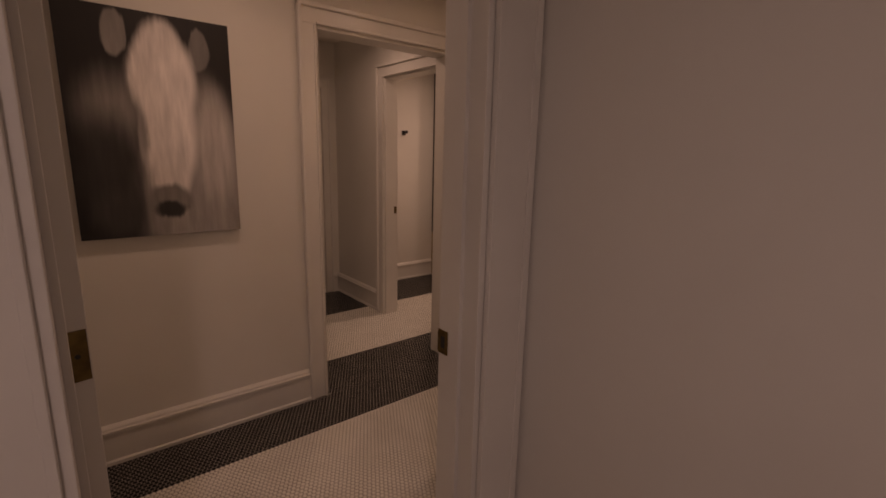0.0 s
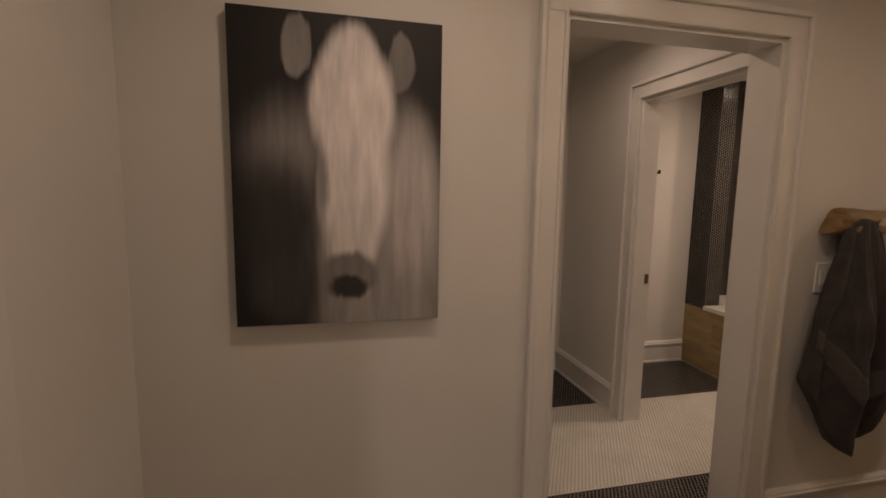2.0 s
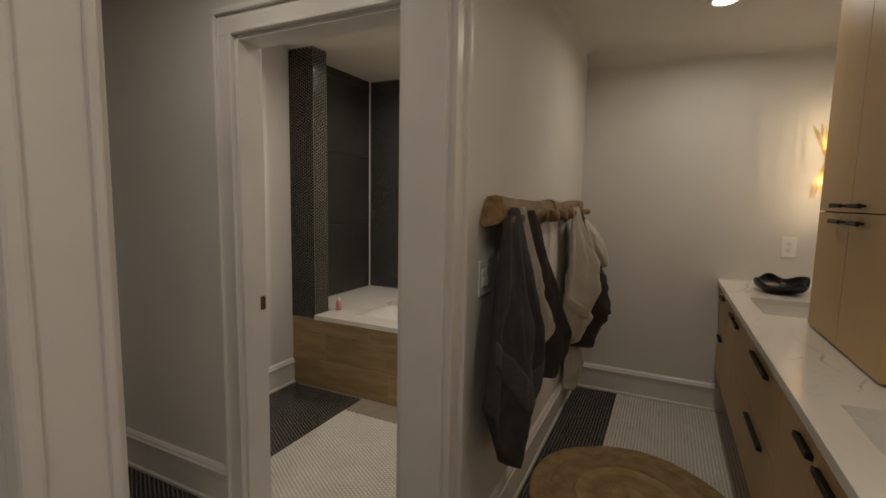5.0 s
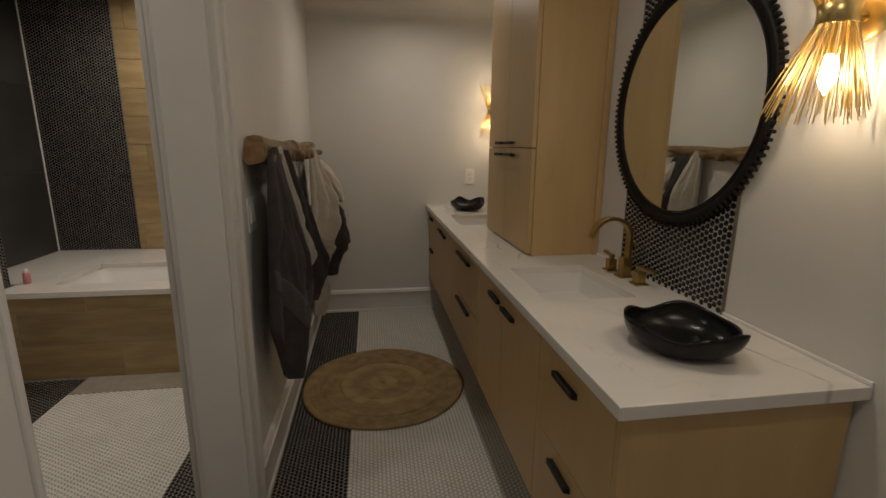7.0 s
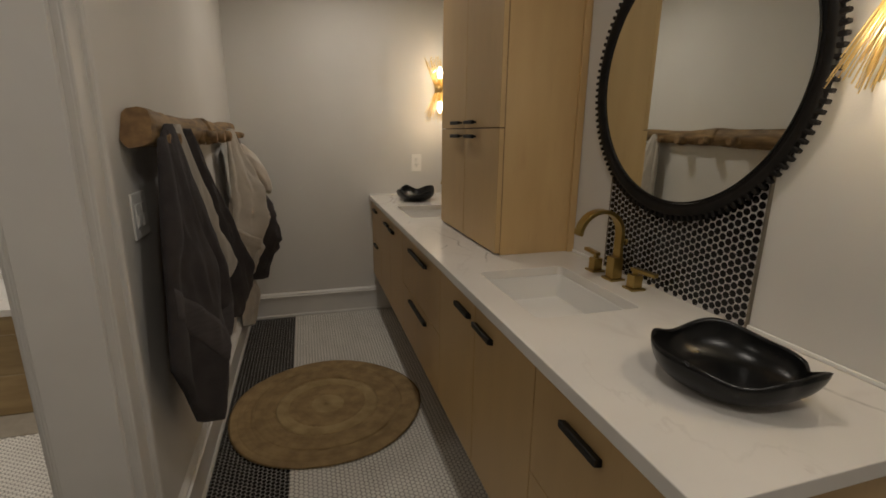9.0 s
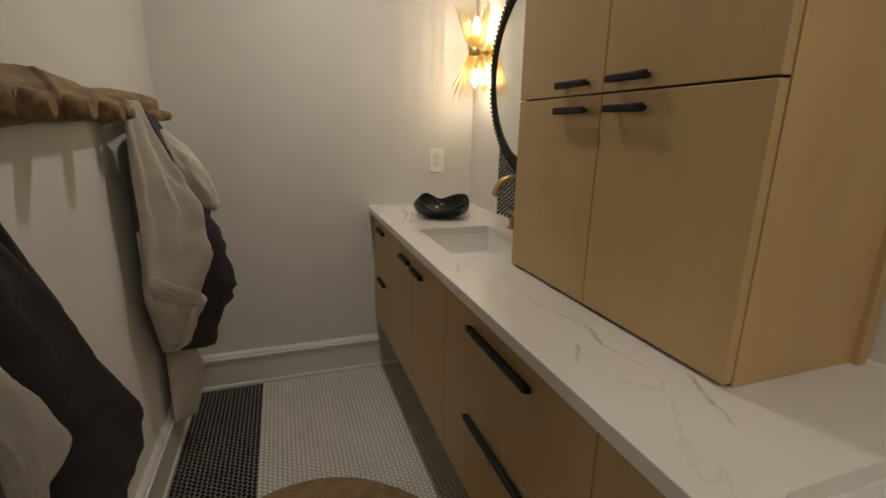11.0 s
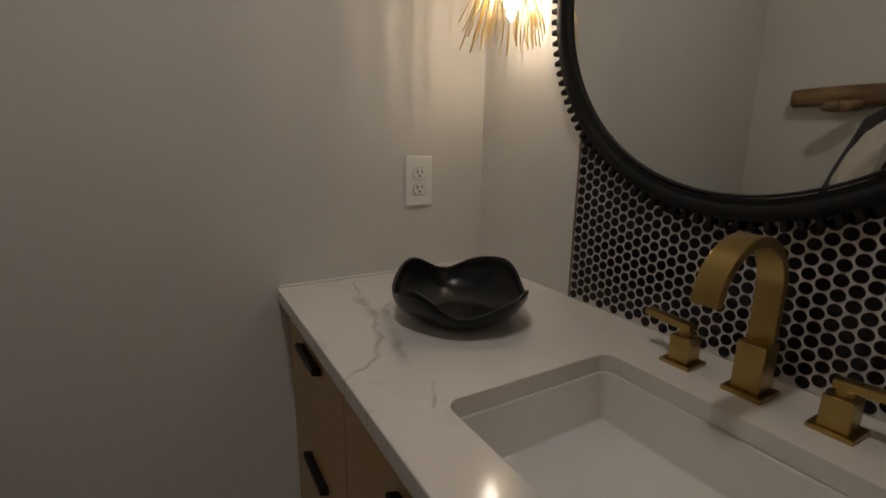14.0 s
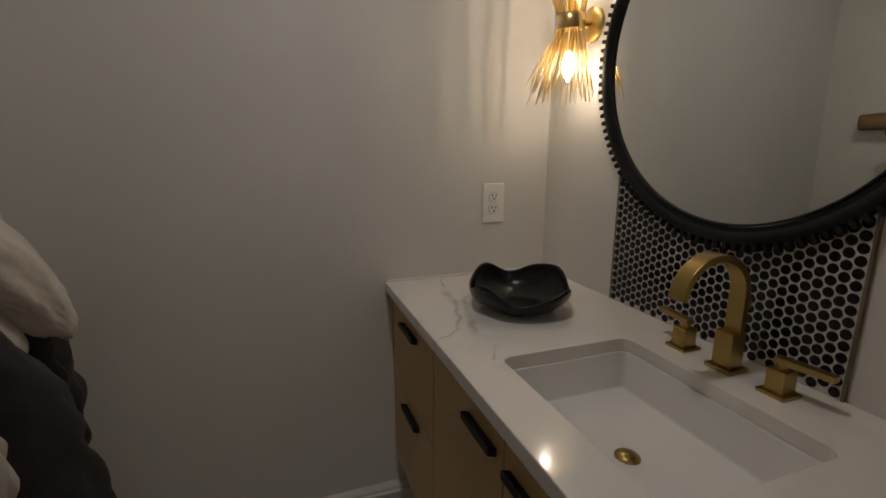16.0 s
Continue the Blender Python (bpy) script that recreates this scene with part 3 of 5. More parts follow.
casing("door_casing_1", "white painted moulded casing round a doorway", D1[0], D1[1], D1[2], YT, (0, -1))
casing("door_casing_2", "white painted moulded casing round a doorway", D1[0], D1[1], D1[2], YT2, (0, 1))
lining("door_jamb_1", "white painted lining of a doorway", "x", D1[0], D1[1], D1[2], YT, YT2, stop=False)
casing("door_casing_3", "white painted moulded casing to the tub room", D2[0], D2[1], D2[2], X2, (-1, 0))
casing("door_casing_4", "white painted moulded casing in the tub room", D2[0], D2[1], D2[2], X2B, (1, 0), thick=0.012, ridge=0.004)
JAMB2 = lining("door_jamb_2", "white painted lining with a brass strike plate", "y", D2[0], D2[1], D2[2], X2, X2B, stop=False)
part("strike_plate", boxes((X2 + 0.080, X2 + 0.106, D2[1] - 0.0185, D2[1] - 0.0155, 0.895, 0.955), bevel=0.001), M_OLDBRASS, JAMB2, "small brass strike plate")
casing("door_casing_5", "white painted casing round an unlit doorway", D3[0], D3[1], D3[2], YH, (0, -1), width=0.085)
lining("door_jamb_3", "white painted lining of an unlit doorway", "x", D3[0], D3[1], D3[2], YH, YH + 0.12)
casing("door_casing_6", "white painted moulded casing of the entry", D0[0], D0[1], D0[2], YV, (0, 1))
casing("door_casing_7", "white painted moulded casing of the entry, hall side", D0[0], D0[1] + 0.004, D0[2], YO, (0, -1), width=0.142, thick=0.014, ridge=0.004)
JAMB0 = lining("door_jamb_4", "white painted entry lining with a brass strike plate", "x", D0[0], D0[1], D0[2], YO, YV)
bm = boxes((D0[1] - 0.0185, D0[1] - 0.0150, YV - 0.034, YV + 0.004, 0.878, 0.945), bevel=0.001)
box(bm, D0[1] - 0.0190, D0[1] + 0.004, YV + 0.002, YV + 0.0055, 0.884, 0.939, bevel=0.001)
part("strike_plate", bm, M_OLDBRASS, JAMB0, "worn brass strike plate")
part("strike_hole", boxes((D0[1] - 0.0195, D0[1] - 0.0180, YV - 0.024, YV - 0.009, 0.895, 0.928)), M_SLOT, JAMB0)


def entry_door():
    t = thing("door_1", (D0[0] + 0.012, YV + 0.008, 0), "white painted panel door, opened flat towards the wall", "door", kind="structure")
    ang = math.radians(102)
    m = Matrix.Translation(Vector((D0[0] + 0.009, YV + 0.008, 0))) @ Matrix.Rotation(ang, 4, "Z")
    w, h, th = 0.775, 2.03, 0.044
    b = bmesh.new()
    # leaf lies along local x, its visible face at local y = -th
    for it in ((0, 0.11), (w - 0.11, w)):
        box(b, it[0], it[1], -th, 0, 0.012, h, bevel=0.002, m=m)
    for z0, z1 in ((0.012, 0.24), (0.82, 0.95), (h - 0.13, h)):
        box(b, 0.11, w - 0.11, -th, 0, z0, z1, bevel=0.002, m=m)
    part("leaf_frame", b, M_TRIM, t)
    for z0, z1 in ((0.24, 0.82), (0.95, h - 0.13)):
        b = bmesh.new()
        box(b, 0.10, w - 0.10, -th + 0.011, -0.011, z0 - 0.01, z1 + 0.01, m=m)
        part("panel", b, M_TRIM, t)
    for z in (0.26, 1.065, 1.80):
        b = bmesh.new()
        box(b, -0.0025, 0.0005, -th + 0.003, -0.002, z - 0.044, z + 0.044, bevel=0.001, m=m)
        hinge = part("hinge", b, M_OLDBRASS, t, "aged brass butt hinge")
        b = bmesh.new()
        tube(b, m @ Vector((-0.003, 0.004, z - 0.046)), m @ Vector((-0.003, 0.004, z + 0.046)), 0.006, seg=10)
        part("hinge_pin", b, M_OLDBRASS, hinge, smooth=True)
        for dz, dy in ((-0.030, -0.012), (0, -0.025), (0.030, -0.012)):
            b = bmesh.new()
            tube(b, m @ Vector((-0.0038, dy, z + dz)), m @ Vector((-0.002, dy, z + dz)), 0.0042, seg=8)
            part("screw", b, M_SLOT, hinge)
    kx, kz = w - 0.07, 0.890
    b = bmesh.new()
    lathe(b, [(0.034, 0), (0.034, -0.006), (0.026, -0.012), (0.012, -0.014)], (0, 0, 0), axis="Y", seg=28)
    b.transform(m @ Matrix.Translation((kx, -th, kz)))
    part("rose", b, M_OLDBRASS, t, smooth=True)
    b = bmesh.new()
    tube(b, (kx, -th - 0.012, kz), (kx, -th - 0.055, kz), 0.009, 0.008, seg=14)
    lathe(b, [(0.009, -0.050), (0.015, -0.054), (0.0165, -0.062), (0.015, -0.070), (0.008, -0.074)], (kx, -th, kz), axis="Y", seg=20)
    tube(b, (kx, -th - 0.062, kz), (kx - 0.055, -th - 0.060, kz - 0.004), 0.010, 0.007, seg=12)
    lathe(b, [(0.004, -0.012), (0.011, -0.008), (0.013, 0), (0.011, 0.008), (0.004, 0.012)], (kx - 0.062, -th - 0.060, kz - 0.005), seg=14)
    b.transform(m)
    part("lever_handle", b, M_OLDBRASS, t, "aged brass lever handle", smooth=True)


entry_door()


# ---------------------------------------------------------------- vanity
def pull(parent, x0, x1, y, z, h=0.017, d=0.018):
    b = bmesh.new()
    x0, x1 = x0 + 0.004, x1 - 0.004
    box(b, x0, x1, y - 0.0005, y + d, z - h / 2, z + h / 2, bevel=0.003)
    for v in b.verts:
        if v.co.y > y + d * 0.6:
            v.co.z += 0.004
    part("handle", b, M_BLACK, parent, "black metal edge pull")


YF = 1.562                                     # face of doors and drawers
CB, CT = 0.300, TOP - 0.031                    # underside and top of the cabinets


def unit(x0, x1, fronts, label, end_panel=False):
    """A wall-hung cabinet; fronts: (kind, x0, x1, z0, z1, handle x0, handle x1, handle z)."""
    t = thing("vanity_cabinet", (x0, YV, CB), label, "vanity cabinet", group="vanity cabinets under the counter")
    low = CT if fronts[0][0] == "drawer" else TOP - 0.175
    b = boxes((x0 + 0.001, x1 - 0.001, YV + 0.002, YF - 0.021, CB, low), bevel=0.001)
    if low < CT:
        box(b, x0 + 0.001, x1 - 0.001, YF - 0.040, YF - 0.0215, low + 0.001, CT)
        box(b, x0 + 0.001, x0 + 0.018, YV + 0.002, YF - 0.041, low + 0.001, CT)
        box(b, x1 - 0.018, x1 - 0.001, YV + 0.002, YF - 0.041, low + 0.001, CT)
    part("body", b, M_CARCASS, t)
    if end_panel:
        part("end_panel", boxes((x0 - 0.019, x0 + 0.0005, YV + 0.012, YF, CB, CT), bevel=0.0015), M_MAPLE, t)
    for kind, a, b_, z0, z1, h0, h1, hz in fronts:
        f = part(kind, boxes((a + 0.0017, b_ - 0.0017, YF - 0.020, YF, z0 + 0.0017, z1 - 0.0017), bevel=0.0015), M_MAPLE, t)
        pull(f, h0, h1, YF, hz)


G1, G2, G3, G4 = 1.972, 2.735, 3.440, 4.175
unit(1.546, G1, [("drawer", 1.546, G1, 0.578, CT - 0.006, 1.715, 1.846, 0.790), ("drawer", 1.546, G1, CB, 0.578, 1.715, 1.842, 0.532)],
     "pale maple two-drawer vanity cabinet with an end panel", end_panel=True)
unit(G1, G2, [("door", G1, 2.357, CB, CT - 0.006, 2.208, 2.348, 0.790), ("door", 2.357, G2, CB, CT - 0.006, 2.386, 2.522, 0.795)], "pale maple two-door vanity cabinet under the sink")
unit(G2, G3, [("drawer", G2, G3, 0.578, CT - 0.006, 2.93, 3.245, 0.798), ("drawer", G2, G3, CB, 0.578, 2.93, 3.245, 0.540)], "pale maple wide two-drawer vanity cabinet")
unit(G3, G4, [("door", G3, 3.817, CB, CT - 0.006, 3.668, 3.80, 0.790), ("door", 3.817, G4, CB, CT - 0.006, 3.838, 3.970, 0.796)], "pale maple two-door vanity cabinet under the far sink")
unit(G4, XE - 0.003, [("drawer", G4, XE - 0.003, 0.578, CT - 0.006, 4.302, 4.442, 0.804), ("drawer", G4, XE - 0.003, CB, 0.578, 4.288, 4.428, 0.553)], "pale maple two-drawer vanity cabinet in the corner")

SINKS = [(2.105, 2.520, 1.183, 1.49), (3.556, 3.978, 1.180, 1.488)]


def rounded(cx0, cx1, cy0, cy1, r, n=5):
    pts = []
    for cx, cy, a0 in ((cx1 - r, cy1 - r, 0), (cx0 + r, cy1 - r, 90), (cx0 + r, cy0 + r, 180), (cx1 - r, cy0 + r, 270)):
        for k in range(n + 1):
            a = math.radians(a0 + 90 * k / n)
            pts.append((cx + r * math.cos(a), cy + r * math.sin(a)))
    return pts


def counter():
    x0, x1, y0, y1 = SLAB[0], XE - 0.001, YV + 0.001, SLAB[1]
    z0, z1 = TOP - 0.030, TOP
    b = bmesh.new()
    cells = [(x0, SINKS[0][0] - 0.05), (SINKS[0][1] + 0.05, SINKS[1][0] - 0.05), (SINKS[1][1] + 0.05, x1)]
    for i, (a, c) in enumerate(cells):
        v = {(x, y, z): b.verts.new((x, y, z)) for x in (a, c) for y in (y0, y1) for z in (z0, z1)}
        quads = [[(a, y0, z1), (c, y0, z1), (c, y1, z1), (a, y1, z1)], [(a, y0, z0), (a, y1, z0), (c, y1, z0), (c, y0, z0)],
                 [(a, y1, z0), (a, y1, z1), (c, y1, z1), (c, y1, z0)], [(a, y0, z0), (c, y0, z0), (c, y0, z1), (a, y0, z1)]]
        if i == 0:
            quads.append([(a, y0, z0), (a, y0, z1), (a, y1, z1), (a, y1, z0)])
        if i == 2:
            quads.append([(c, y0, z0), (c, y1, z0), (c, y1, z1), (c, y0, z1)])
        for q in quads:
            b.faces.new([v[k] for k in q])
    for sx0, sx1, sy0, sy1 in SINKS:
        hole = rounded(sx0, sx1, sy0, sy1, 0.022)
        n = len(hole)
        outer = []
        X0, X1 = sx0 - 0.05, sx1 + 0.05
        for hx, hy in hole:
            u = (hx - (sx0 + sx1) / 2) / ((sx1 - sx0) / 2)
            v = (hy - (sy0 + sy1) / 2) / ((sy1 - sy0) / 2)
            s = max(abs(u), abs(v))
            ou, ov = u / s, v / s
            ox = X0 + (X1 - X0) * (ou + 1) / 2
            oy = (y0 + (y1 - y0) * (ov + 1) / 2)
            outer.append((ox, oy))
        # true corners
        for cx, cy in ((X0, y0), (X0, y1), (X1, y0), (X1, y1)):
            k = min(range(n), key=lambda i: (outer[i][0] - cx) ** 2 + (outer[i][1] - cy) ** 2)
            outer[k] = (cx, cy)
        for z, flip in ((z1, False), (z0, True)):
            hv = [b.verts.new((x, y, z)) for x, y in hole]
            ov = [b.verts.new((x, y, z)) for x, y in outer]
            for i in range(n):
                j = (i + 1) % n
                b.faces.new((hv[i], hv[j], ov[j], ov[i]) if flip else (hv[i], ov[i], ov[j], hv[j]))
            if flip:
                low_h, low_o = hv, ov
            else:
                top_h, top_o = hv, ov
        for i in range(n):
            j = (i + 1) % n
            b.faces.new((top_h[i], top_h[j], low_h[j], low_h[i]))
            if abs(outer[i][1] - outer[j][1]) < 1e-6:
                b.faces.new((top_o[i], low_o[i], low_o[j], top_o[j]))
    bmesh.ops.remove_doubles(b, verts=b.verts, dist=0.0004)
    ob = solo("countertop", b, M_QUARTZ, (x0, y1, TOP), "long white quartz countertop with grey veins", "countertop")
    bev = ob.modifiers.new("eased_edge", "BEVEL")
    bev.width, bev.segments, bev.limit_method, bev.angle_limit = 0.002, 2, "ANGLE", radians(60)
    part("caulk_bead", boxes((XE - 0.006, XE - 0.0005, YV + 0.008, y1 - 0.004, TOP + 0.0002, TOP + 0.006), bevel=0.002), M_PLATE, ob)
    curb = boxes((x0, SINKS[0][1] + 0.18, YV + 0.001, YV + 0.007, TOP + 0.0002, TOP + 0.010), bevel=0.002)
    part("caulk_bead", curb, M_PLATE, ob)


counter()


def sink(s, label):
    x0, x1, y0, y1 = s
    cx, cy = (x0 + x1) / 2, (y0 + y1) / 2
    t = thing("undermount_sink", (cx, cy, TOP - 0.14), label, "sink", group="undermount sinks")
    b = bmesh.new()
    levels = [(-0.007, TOP - 0.0302, 0.026), (-0.007, TOP - 0.034, 0.026), (-0.004, TOP - 0.060, 0.024), (0.004, TOP - 0.106, 0.022), (0.006, TOP - 0.113, 0.022), (0.011, TOP - 0.1175, 0.023), (0.018, TOP - 0.1190, 0.026), (0.05, TOP - 0.1210, 0.03), (0.11, TOP - 0.1240, 0.03)]
    rings = []
    for inset, z, r in levels:
        rings.append([b.verts.new((x, y, z)) for x, y in rounded(x0 + inset, x1 - inset, y0 + inset, y1 - inset, r)])
    for lo, hi in zip(rings, rings[1:]):
        for i in range(len(lo)):
            j = (i + 1) % len(lo)
            b.faces.new((lo[i], lo[j], hi[j], hi[i]))
    mid = b.verts.new((cx, cy, TOP - 0.127))
    for i in range(len(rings[-1])):
        b.faces.new((rings[-1][i], rings[-1][(i + 1) % len(rings[-1])], mid))
    ob = part("basin", b, M_CERAMIC, t, smooth=True)
    so = ob.modifiers.new("shell", "SOLIDIFY")
    so.thickness, so.offset = 0.010, -1
    d = part("drain", lathe(bmesh.new(), [(0.030, -0.002), (0.030, 0.002), (0.024, 0.004), (0.024, 0.009), (0.021, 0.015), (0.013, 0.019), (0.003, 0.021)], (cx + 0.008, cy + 0.010, TOP - 0.128), seg=28), M_BRASS, t, "domed brass drain plug", smooth=True)


sink(SINKS[0], "white rectangular undermount basin with brass drain")
sink(SINKS[1], "white rectangular undermount basin with brass drain")


def tap(x, y):
    t = thing("faucet", (x, y, TOP), "satin brass widespread faucet with a flat arched spout", "faucet", group="basin faucets")
    z = TOP
    b = boxes((x - 0.026, x + 0.026, y - 0.026, y + 0.026, z, z + 0.007), bevel=0.001)
    part("base_plate", b, M_BRASS, t)
    b = boxes((x - 0.0185, x + 0.0185, y - 0.017, y + 0.017, z + 0.007, z + 0.075), bevel=0.001)
    part("spout_body", b, M_BRASS, t)
    # flat strap bent over in an arch
    path = [(y - 0.008, z + 0.07), (y - 0.008, z + 0.150)]
    for k in range(1, 37):
        a = math.pi - math.pi * 0.93 * k / 36
        path.append((y + 0.066 + 0.074 * math.cos(a), z + 0.149 + 0.073 * math.sin(a)))
    path.append((path[-1][0] + 0.003, path[-1][1] - 0.014))
    b = bmesh.new()
    rings = []
    for i, (py, pz) in enumerate(path):
        a = path[max(i - 1, 0)]
        c = path[min(i + 1, len(path) - 1)]
        d = Vector((0, c[0] - a[0], c[1] - a[1])).normalized()
        nrm = Vector((0, -d.z, d.y)) * 0.0065
        hw = 0.0165
        rings.append([b.verts.new(Vector((x + sx * hw, py, pz)) + nrm * sn) for sx, sn in ((-1, -1), (1, -1), (1, 1), (-1, 1))])
    for r0, r1 in zip(rings, rings[1:]):
        for i in range(4):
            b.faces.new((r0[i], r0[(i + 1) % 4], r1[(i + 1) % 4], r1[i]))
    b.faces.new(rings[0][::-1])
    b.faces.new(rings[-1])
    sp = part("spout", b, M_BRASS, t)
    bv = sp.modifiers.new("eased_edge", "BEVEL")
    bv.width, bv.segments, bv.limit_method, bv.angle_limit = 0.0015, 2, "ANGLE", radians(50)
    b = bmesh.new()
    tube(b, (x, y - 0.012, z + 0.118), (x, y - 0.034, z + 0.120), 0.004, seg=10)
    tube(b, (x, y - 0.034, z + 0.112), (x, y - 0.034, z + 0.130), 0.006, seg=12)
    part("lift_rod", b, M_BRASS, t, smooth=True)
    for s in (-1, 1):
        hx = x + s * 0.099
        b = boxes((hx - 0.024, hx + 0.024, y - 0.024, y + 0.024, z, z + 0.006), bevel=0.001)
        box(b, hx - 0.016, hx + 0.016, y - 0.016, y + 0.016, z + 0.006, z + 0.046, bevel=0.0015)
        tube(b, (hx, y, z + 0.045), (hx, y, z + 0.056), 0.009, seg=14)
        h = part("handle_body", b, M_BRASS, t)
        m = Matrix.Translation((hx, y, z + 0.060)) @ Matrix.Rotation(math.radians(-8 * s), 4, "Z")
        b = bmesh.new()
        e = sorted((-0.012 * s, 0.075 * s))
        box(b, e[0], e[1], -0.009, 0.009, -0.005, 0.006, bevel=0.0015, m=m)
        part("lever", b, M_BRASS, h)


tap(2.340, 1.100)
tap(3.797, 1.105)


def tower():
    x0, x1, yf = 2.704, 3.432, 1.357
    zs, zt = 1.366, ZC - 0.09
    t = thing("tall_cabinet", (x0, YV, TOP), "pale maple tower cabinet with four doors on the counter", "cabinet")
    b = boxes((x0, x1, YV + 0.002, yf - 0.021, TOP + 0.0005, zt), bevel=0.001)
    part("carcass", b, M_MAPLE, t)
    # Thin dark sheet; its colour stands in for shade in the door gaps.
    part("gap_shade_sheet", boxes((x0 + 0.004, x1 - 0.004, yf - 0.0215, yf - 0.019, TOP + 0.002, zt - 0.002)), M_GAP, t, "dark sheet for the shade between doors")
    part("filler", boxes((x0 - 0.012, x0 + 0.001, YV + 0.002, YV + 0.030, TOP + 0.0005, zt), bevel=0.001), M_MAPLE, t, "narrow maple filler strip")
    xm = 3.076
    for a, c, h0, h1 in ((x0, xm, 2.936, 3.044), (xm, x1, 3.113, 3.226)):
        for z0, z1, hz in ((TOP + 0.006, zs, zs - 0.032), (zs, zt - 0.002, zs + 0.024)):
            d = part("door", boxes((a + 0.0018, c - 0.0018, yf - 0.019, yf, z0 + 0.002, z1 - 0.002), bevel=0.0015), M_MAPLE, t)
            b = bmesh.new()
            box(b, h0, h1, yf + 0.012, yf + 0.024, hz - 0.0065, hz + 0.0065, bevel=0.003)
            for v in b.verts:
                v.co.z += 0.25 * (v.co.z - hz) * (abs(v.co.x - xm) / 0.15)
            for x in (h0 + 0.014, h1 - 0.014):
                box(b, x - 0.005, x + 0.005, yf - 0.001, yf + 0.014, hz - 0.004, hz + 0.004)
            part("handle", b, M_BLACK, d, "black tapered bar pull")


tower()


# ---------------------------------------------------------------- mirrors, sconces
def mirror(cx, cz, r=0.386, lean=0.0, swing=0.0):
    y = YV + 0.010
    t = thing("round_mirror", (cx, y, cz), "round wall mirror in a notched black frame", "mirror", group="round mirrors")
    prof = [(r - 0.041, 0.004), (r - 0.041, 0.010), (r - 0.038, 0.013), (r - 0.034, 0.010), (r - 0.030, 0.014), (r - 0.020, 0.017), (r - 0.010, 0.015), (r - 0.008, 0.008), (r - 0.008, 0.0), (r - 0.041, 0.0)]
    part("frame", lathe(bmesh.new(), prof, (cx, y, cz), axis="Y", seg=120, close=True), M_FRAME, t, smooth=True)
    part("inner_bead", lathe(bmesh.new(), [(r - 0.0470, 0.0085), (r - 0.0470, 0.0115), (r - 0.0445, 0.0140), (r - 0.0420, 0.0115), (r - 0.0420, 0.0085)], (cx, y, cz), axis="Y", seg=120, close=True), M_BLACK, t, "slim glossy inner bead", smooth=True)
    part("glass", lathe(bmesh.new(), [(r - 0.039, 0.003), (r - 0.039, 0.008)], (cx, y, cz), axis="Y", seg=120), M_MIRROR, t, "clear mirror glass")
    b = bmesh.new()
    box(b, -0.0048, 0.0048, 0.0005, 0.015, -0.012, 0.012, bevel=0.0025, seg=2)
    me = bpy.data.meshes.new("notch")
    b.to_mesh(me)
    b.free()
    me.materials.append(M_FRAME)
    n = 118
    for i in range(n):
        a = 2 * math.pi * i / n
        ob = new("notch", me)
        ob.parent = t
        ob.matrix_local = Matrix.Rotation(-a, 4, "Y") @ Matrix.Translation((0, 0, r - 0.006))
    if lean:
        t.rotation_euler = (radians(-lean), 0, radians(swing))
        t.location.y += 0.012


mirror(2.210, 1.505)
mirror(3.896, 1.498, lean=1.0, swing=0.6)

ROD = bpy.data.meshes.new("rod")
b = bmesh.new()
tube(b, (0, 0, 0), (0, 0, 1), 0.00130, 0.0012, seg=6)
b.to_mesh(ROD)
b.free()
ROD.materials.append(M_GOLD)


